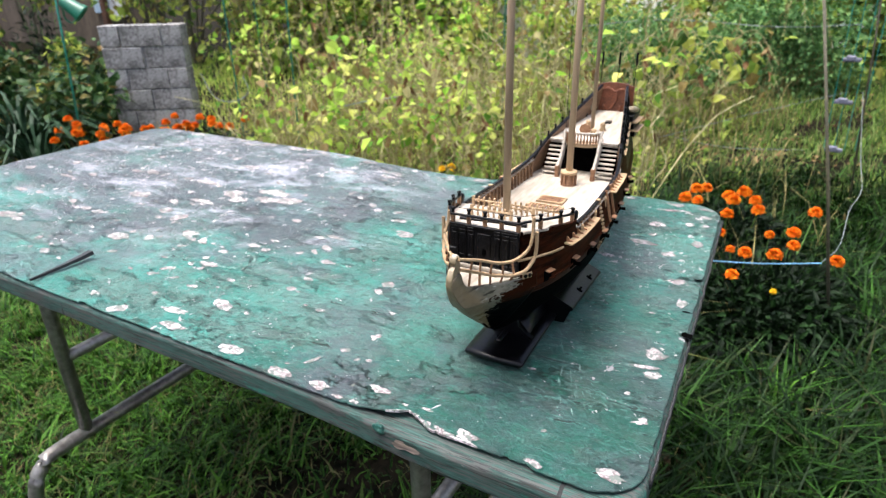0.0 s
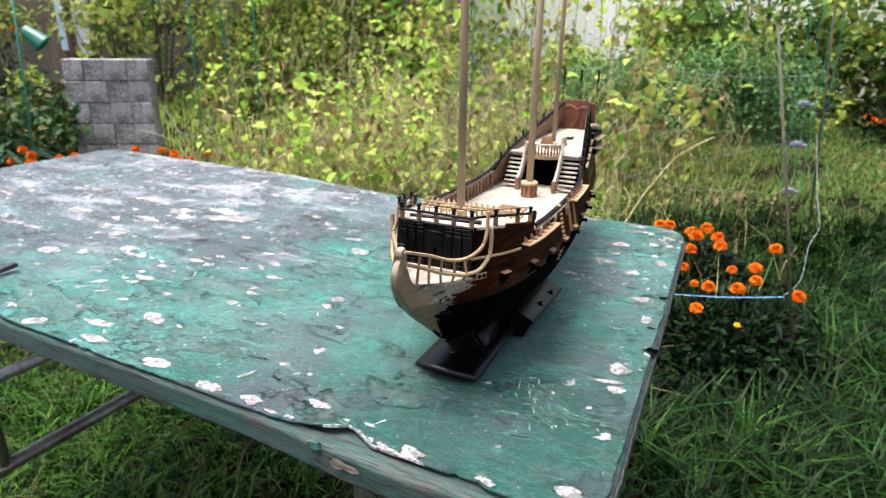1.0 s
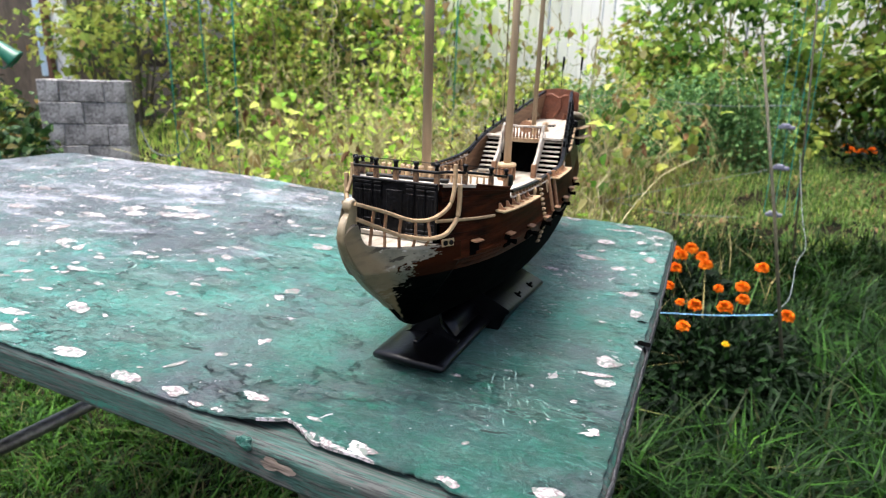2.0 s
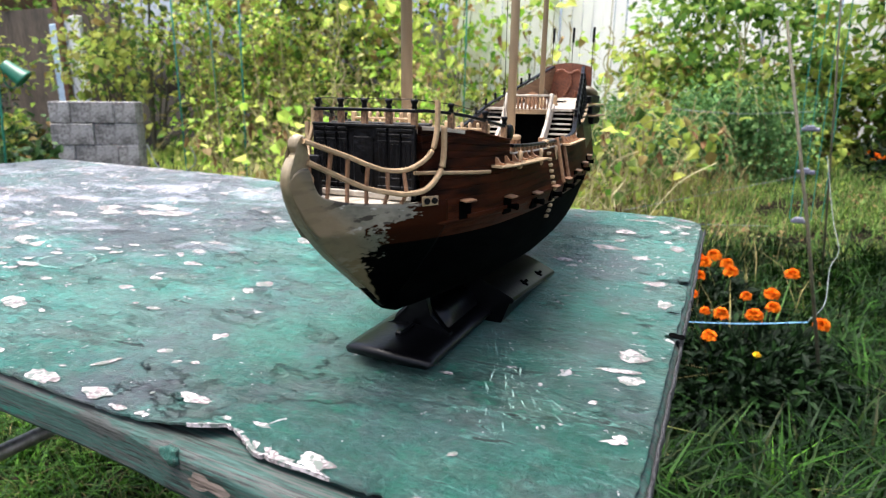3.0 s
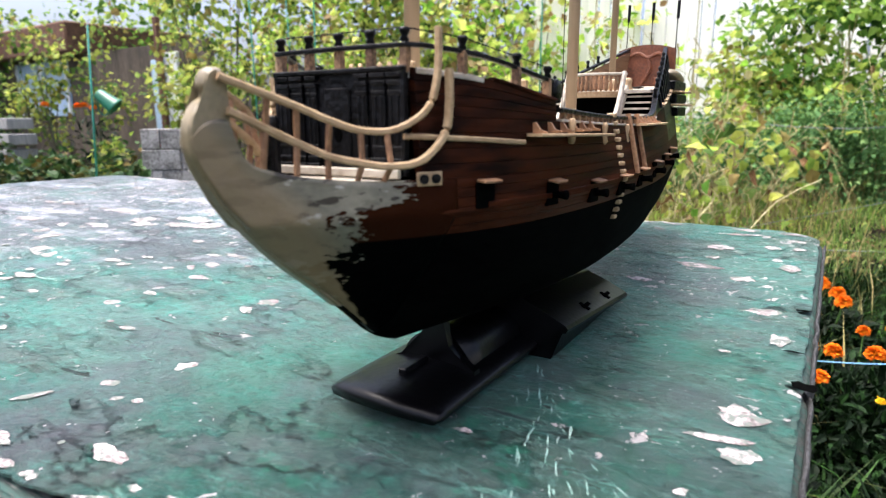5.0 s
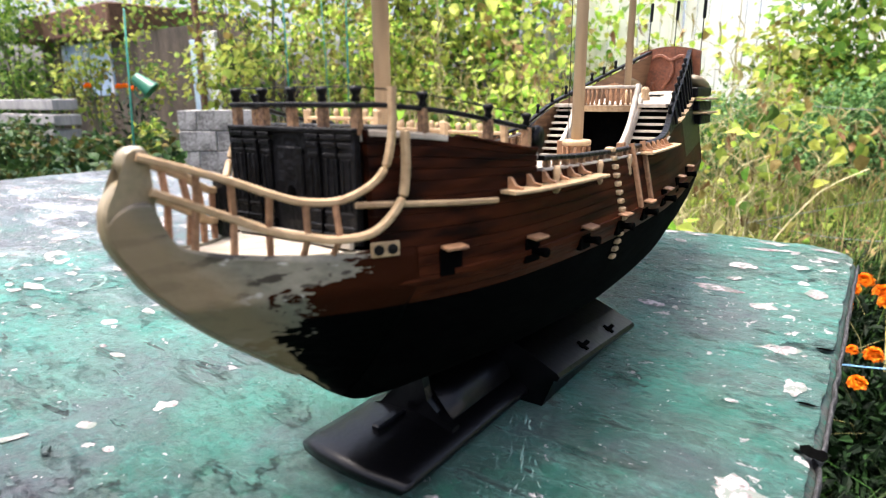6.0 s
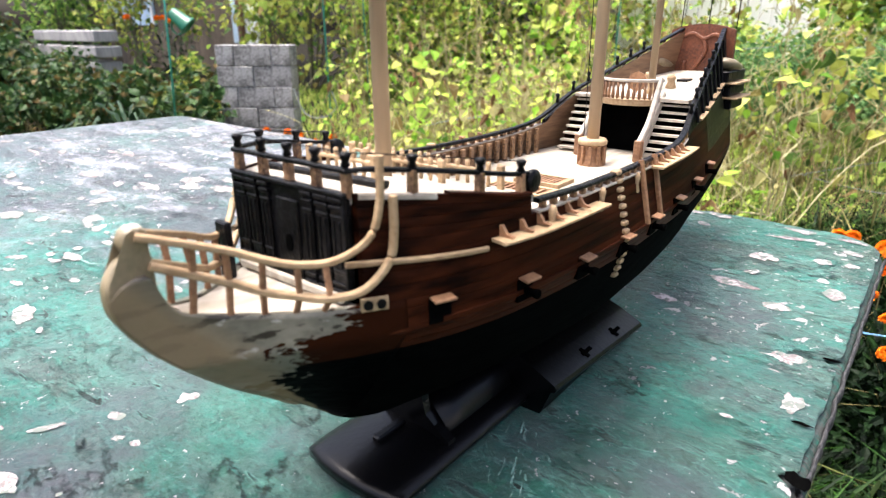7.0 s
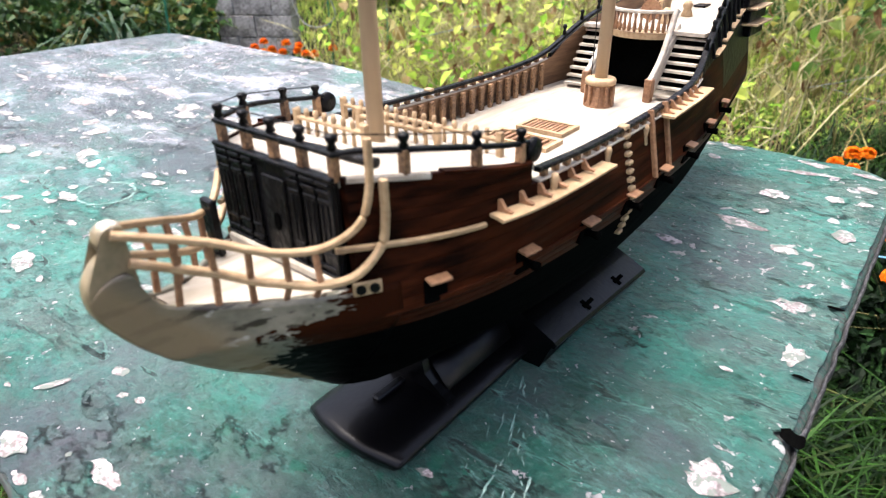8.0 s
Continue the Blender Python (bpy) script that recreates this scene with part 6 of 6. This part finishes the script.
def build_shed():
    t = thing("garden_shed", "pale blue and white painted shed behind the trees", "shed", at=pose(-10.8, 5.9, -.1))
    part("wall", box(bmesh.new(), -5.6, 2.2, 0, .12, 0, 2.2), M["shed"], t, "dim brown boarded wall")
    part("roof", box(bmesh.new(), -5.8, -1.45, -.35, 2.4, 2.2, 2.75, .03), M["rust"], t, "rust-brown roof edge")
    door = part("door", box(bmesh.new(), .68, 1.06, -.05, .0, .75, 1.95, .01), M["blue"], t, "pale blue painted panel")
    part("frame", box(bmesh.new(), 1.12, 1.46, -.07, .0, .70, 2.05, .01), M["white"], door, "white painted post")
    part("post", box(bmesh.new(), 1.02, 1.13, -.16, -.08, .0, 2.6, .01), M["rust"], t, "rusty upright post")
    win = part("window", box(bmesh.new(), -4.35, -2.20, -.04, .0, 1.05, 2.12, .01), M["blue"], t, "pale blue window panel")
    for x in (-4.35, -3.30, -2.25):
        part("frame", box(bmesh.new(), x - .04, x + .04, -.07, -.035, 1.05, 2.12, .005), M["white"], win)
    return t


build_shed()


def build_timber():
    t = thing("timber_stack", "stack of dark weathered boards behind the shrubs", "boards", at=pose(-8.6, 2.7, float(ground_z(-8.6, 2.7))))
    for k in range(5):
        part("plank", box(bmesh.new(), -1.0, .95 + .04 * (k % 2), -.15 + .02 * k, .2, .1 + .17 * k, .22 + .17 * k, .008), M["fence_grey"], t)


build_timber()


def build_strap_plant(x, y, n, length, label, mat="strap"):
    """Long arching strap leaves from one crown."""
    z0 = float(ground_z(x, y))
    bm = bmesh.new()
    for k in range(n):
        a, e = rng.uniform(0, 6.28), length * rng.uniform(.6, 1.1)
        lean = rng.uniform(.3, .9)
        pts = smooth_line([(.02 * math.cos(a), .02 * math.sin(a), 0), (lean * .3 * e * math.cos(a), lean * .3 * e * math.sin(a), .55 * e), (lean * .7 * e * math.cos(a), lean * .7 * e * math.sin(a), .72 * e), (lean * 1.1 * e * math.cos(a), lean * 1.1 * e * math.sin(a), .6 * e)], 8)
        w = .017
        ring_sweep(bm, pts, lambda q: [(-w * (1 - q / 8.5), .002), (0, -.002), (w * (1 - q / 8.5), .002)])
    ob = new("strap_plant", mesh_of("strap_plant", bm, M[mat]))
    ob.matrix_world = pose(x, y, z0)
    return tagged(ob, label, "plant")


build_strap_plant(-3.95, 1.35, 46, .62, "clump of long arching grey-green leaves")
build_strap_plant(-4.35, 1.5, 46, .7, "clump of long arching grey-green leaves")
build_strap_plant(.95, 4.2, 60, .75, "clump of upright iris leaves by the lawn", "meadow")
build_strap_plant(1.3, 4.4, 60, .8, "clump of upright iris leaves by the lawn", "meadow")

# bean bed behind the table: low and thin in front, taller behind
for k in range(22):
    x = rng.uniform(-3.0, -0.45)
    y = 1.8 + 1.8 * (k / 22) + rng.normal(0, .08)
    tall = 0.45 + 0.5 * sstep(y, 1.9, 3.4) * rng.uniform(.6, 1.3) + (0.25 if x < -2.2 else 0)
    build_bean(x, y, tall * rng.uniform(.8, 1.2), int(rng.uniform(40, 85)), rng.uniform(.026, .044), "gold" if rng.random() < .35 else "bean", rng.uniform(1.0, 1.5))
for x, y, h in ((-.50, 2.55, .62), (-.44, 2.75, .5), (-.62, 2.9, .66), (-.30, 3.0, .5), (-.05, 3.6, .75)):
    build_bean(x, y, h, 55, .05, "gold", 1.15)
# a tall bean with broad leaves rises over the bed
for x, y, h in ((-1.66, 1.95, 1.15), (-1.9, 2.05, .8), (-2.15, 1.95, .7)):
    build_bean(x, y, h, 40, .056, "bean", 1.1)
for x, y, h in ((-.70, 2.2, .55), (-.95, 2.35, .6), (-1.3, 2.1, .5), (-1.7, 2.3, .55), (-2.2, 2.2, .6), (-2.5, 2.0, .5)):
    build_bean(x, y, h, 34, .046, "bean", 1.3)
# shrubs nearer the fence
for k in range(16):
    x, y = -5.2 + 0.3 * k + rng.normal(0, .12), rng.uniform(4.2, 5.5)
    build_shrub("shrub", "fine-leaved yellow-green garden shrub", "gold" if k % 3 else "bean", x, y, rng.uniform(.9, 1.3), rng.uniform(.4, .75) + 1.0 * (x < -3.4), 1000 if x < -3.4 else 620, .045, group="shrubs at the fence")
for k in range(14):
    x, y = -0.75 + 0.34 * k + rng.normal(0, .1), 4.9 - 0.05 * k + rng.normal(0, .15)
    build_shrub("vine", "dense green climbing vine over the fence", "shrub" if k % 4 else "gold", x, y, rng.uniform(.8, 1.1), rng.uniform(.8, 1.5) + .45 * sstep(x, -.2, .6) + .03 * k, 1300, .05, group="vines on the fence", category="vine")
for k in range(4):
    x, y = 0.45 + 0.6 * k + rng.normal(0, .1), 4.55 + rng.normal(0, .15)
    build_shrub("vine", "tall dark green climbing vine before the fence", "shrub" if k % 2 else "gold", x, y, rng.uniform(.6, .85), rng.uniform(.9, 1.5), 800, .055, group="vines on the fence", category="vine", spread=.12)
for k in range(17):
    x, y = -9.0 + 0.29 * k + rng.normal(0, .1), 2.0 + rng.normal(0, .3)
    build_shrub("shrub", "low dark green shrub near the block pier", "ivy", x, y, .7, rng.uniform(.4, .75), 700, .05, group="shrubs at the pier")
for x, y, h in ((-5.15, 2.35, .62), (-5.3, 2.6, .7), (-4.95, 2.15, .3)):
    build_shrub("shrub", "leggy bush with browning leaves before the pier", "gold", x, y, .42, h, 260, .05, group="shrubs at the pier")
for k in range(6):
    x, y = -17 + 1.1 * k + rng.normal(0, .2), 6.9 + rng.normal(0, .3)
    build_shrub("tree", "leafy green tree beyond the garden's end", "shrub", x, y, 2.0, rng.uniform(2.6, 3.6), 1300, .10, "bamboo", "tree", "trees beyond the garden", .12, .12)
for x, y, h in ((-15.9, 5.1, 3.4), (-17.2, 5.4, 3.5)):
    build_shrub("tree", "leafy green tree before the shed's end", "shrub", x, y, 1.5, h, 1300, .085, "bamboo", "tree", "trees beyond the garden", .12, .12)
for k in range(9):
    x, y = -14 + 0.62 * k + rng.normal(0, .2), 2.4 + rng.normal(0, .3)
    build_shrub("shrub", "dark green shrub at the garden's end", "ivy", x, y, 1.3, rng.uniform(.9, 1.3), 700, .08, group="shrubs at the garden's end")
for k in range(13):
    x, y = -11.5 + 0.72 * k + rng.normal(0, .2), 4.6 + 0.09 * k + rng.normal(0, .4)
    # two gaps, set on the camera's sight lines to the shed's window and door
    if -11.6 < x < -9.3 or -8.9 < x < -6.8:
        build_shrub("tree", "thin tree kept narrow on the camera's sight line to the shed", "gold", x, y, .9, rng.uniform(1.8, 2.6), 420, .07, "bamboo", "tree", "trees beyond the garden", .25, .16)
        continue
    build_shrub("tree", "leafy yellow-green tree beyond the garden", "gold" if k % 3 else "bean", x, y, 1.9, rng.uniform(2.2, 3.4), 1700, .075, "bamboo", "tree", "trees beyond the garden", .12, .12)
for k in range(8):
    x, y = -1.05 + 0.17 * k, 3.75 + rng.normal(0, .1)
    build_shrub("asparagus", "feathery blue-green asparagus bush", "feather", x, y, .5, .5, 1900, .02, group="feathery bed")


def build_grass():
    def seats(n, x0, x1, y0, y1, bare=-0.25):
        x, y = rng.uniform(x0 - .6, x1 + .6, n), rng.uniform(y0 - .6, y1 + .6, n)
        # patchy cover that thins out towards a ragged border
        depth = np.minimum(np.minimum(x - x0, x1 - x), np.minimum(y - y0, y1 - y))
        rag = np.array([.75 * noise.noise((a * 1.7, b * 1.7, 21)) + .2 * noise.noise((a * 5, b * 5, 22)) for a, b in zip(x, y)])
        keep = np.array([noise.noise((a * 3.1, b * 3.1, 4)) + 0.5 * noise.noise((a * 11, b * 11, 2)) for a, b in zip(x, y)]) > bare + 0.3 * rng.random(n)
        keep &= depth + rag > rng.normal(0, .26, n) - .15
        x, y = x[keep], y[keep]
        return np.stack([x, y, ground_z(x, y) - 0.004], 1)
    for n, zone, bare, h, w, mat, label in ((50000, (-3.2, -0.25, -0.35, 1.6), -.6, .035, .004, "grass", "short patchy lawn grass"), (14000, (-0.35, 1.9, 0.1, 2.1), -.3, .05, .0045, "lawn", "longer lawn grass beside the table, darkened for shade"), (3000, (-0.2, 2.1, 0.0, 2.2), -.6, .06, .0034, "grass", "fresh green blades in the shade-darkened lawn"), (16000, (-0.6, 0.6, 1.9, 4.6), -.1, .045, .0035, "weed", "thin bright weeds on bare soil"), (60000, (-0.5, 2.6, 1.7, 4.6), -.5, .04, .005, "meadow", "short grass on bare soil"),
                                            (12000, (-3.2, 0.3, -0.3, 2.0), -.3, .05, .0034, "straw", "dry straw in the lawn"), (26000, (-3.4, -0.45, 1.5, 4.4), -.15, .09, .004, "weed", "mixed weeds in the bean bed"),
                                            (22000, (-3.4, -0.35, 1.5, 4.4), -.35, .20, .0042, "straw", "dry tall grass in the bean bed"), (26000, (-7, -0.6, 2.4, 6.0), -.6, .08, .008, "weed", "rough grass farther off"), (34000, (-0.6, 5, 2.2, 6.0), -.5, .055, .006, "meadow", "mown grass before the fence"),
                                            (110000, (-6, 4.4, -4.5, -0.3), -.7, .06, .010, "grass", "lawn grass round the table"), (30000, (1.4, 4.4, 0.4, 4.8), -.7, .06, .010, "grass", "lawn grass towards the fence")):
        b = seats(n, *zone, bare)
        k = len(b)
        ob = new("grass", blade_mesh("grass", M[mat], b, h * rng.uniform(.5, 1.5, k), w * rng.uniform(.6, 1.3, k), rng.uniform(.2, 1.1, k)))
        tagged(ob, label, "grass", kind="stuff")

    def tufts(n, blades, x0, x1, y0, y1, tall, wide, mat, label, bare):
        """Tufts whose blades fan out and bend over, thick in places and missing in others."""
        x, y = rng.uniform(x0, x1, n), rng.uniform(y0, y1, n)
        keep = np.array([noise.noise((a * 2.2, b * 2.2, 31)) + 0.6 * noise.noise((a * 6, b * 6, 32)) for a, b in zip(x, y)]) > bare + 0.25 * rng.random(n)
        # no tufts here: bare near-black soil stands for the marigolds' shade
        keep &= ((x - .04) / .26) ** 2 + ((y - 1.02) / .20) ** 2 > 1
        x, y = x[keep], y[keep]
        size = tall * rng.uniform(.6, 1.4, len(x))
        comb = rng.normal(0, .8, len(x)) + 3.2 * np.array([noise.noise((a * 1.3, b * 1.3, 40)) for a, b in zip(x, y)])
        pick = np.repeat(np.arange(len(x)), blades)
        k = len(pick)
        turn = comb[pick] + rng.normal(0, 1.0, k)
        bx, by = x[pick] + rng.normal(0, .016, k), y[pick] + rng.normal(0, .016, k)
        b = np.stack([bx, by, ground_z(bx, by) - .004], 1)
        ob = new("grass_tufts", blade_mesh("grass_tufts", M[mat], b, size[pick] * rng.uniform(.5, 1.2, k), wide * rng.uniform(.6, 1.3, k), rng.uniform(.4, 1.5, k), turn=turn))
        tagged(ob, label, "grass", kind="stuff")

    tufts(2600, 15, -0.35, 2.0, 0.0, 2.2, .125, .0066, "lawn", "long bent tufts of shade-darkened lawn grass beside the table", -.55)
    tufts(170, 14, -0.3, 2.0, 0.0, 2.2, .11, .0062, "grass", "fresh green tufts of lawn grass beside the table", -.15)
    tufts(3600, 13, -3.2, -0.2, -0.4, 1.6, .075, .0056, "grass", "patchy green tufts of grass under the table", -.35)


build_grass()


def build_weeds():
    """Low broad-leaved weeds and fallen dry leaves between the grass."""
    for n, zone, size, tall, mat, label in ((26000, (-3.3, -0.4, 1.5, 4.3), .022, .10, "weed", "low broad-leaved weeds in the bean bed"), (15000, (-0.5, 2.2, 1.7, 4.5), .016, .04, "meadow", "low broad-leaved weeds on bare soil"),
                                            (9000, (-3.3, 2.2, 1.5, 4.5), .022, .03, "dry_leaf", "fallen brown leaves"), (7000, (-0.5, 2.2, 0.3, 2.2), .018, .04, "shade_leaf", "low clover in shade-darkened leaves"), (9000, (-3.2, 0.2, -0.3, 1.5), .016, .035, "grass", "small clover in the lawn")):
        x, y = rng.uniform(zone[0], zone[1], n) + rng.normal(0, .12, n), rng.uniform(zone[2], zone[3], n) + rng.normal(0, .12, n)
        keep = np.array([noise.noise((a * 2.3, b * 2.3, 14)) + 0.6 * noise.noise((a * 7, b * 7, 12)) for a, b in zip(x, y)]) > -0.2 + 0.35 * rng.random(n)
        x, y = x[keep], y[keep]
        k = len(x)
        seats = np.stack([x, y, ground_z(x, y) + tall * rng.random(k) ** 1.5], 1)
        way = rng.normal(size=(k, 3)) * np.array([1, 1, .35])
        ob = new("weeds", leaf_mesh("weeds", M[mat], seats, way, np.tile([0, 0, 1.0], (k, 1)) + rng.normal(0, .4, (k, 3)), size * rng.uniform(.6, 1.8, k), size * rng.uniform(.4, .9, k), 0.3))
        tagged(ob, label, "weeds", kind="stuff")


build_weeds()


def build_stalks():
    """Dry tangled stalks and tendrils in the bean bed."""
    bm = bmesh.new()
    for k in range(430):
        x, y = rng.uniform(-2.9, -0.35), rng.uniform(1.75, 3.7)
        z = float(ground_z(x, y))
        pts = [(x, y, z - 0.01)]
        lean = rng.normal(0, .35, 2)
        tall = rng.uniform(.12, .5) * (1 + .5 * sstep(y, 2.2, 3.4))
        for q in range(1, 5):
            pts.append((x + lean[0] * tall * q / 4 + rng.normal(0, .03), y + lean[1] * tall * q / 4 + rng.normal(0, .03), z + tall * (q / 4) ** (0.7 if k % 3 else 0.5) - (.12 * (q - 3) if k % 4 == 0 and q > 3 else 0)))
        tube(smooth_line(pts, 8), rng.uniform(.0012, .0032), 4, bm, 0.6)
    ob = new("dry_stalks", mesh_of("dry_stalks", bm, M["straw_stalk"]))
    tagged(ob, "tangle of pale dry stalks among the beans", "stalks", kind="stuff")


build_stalks()
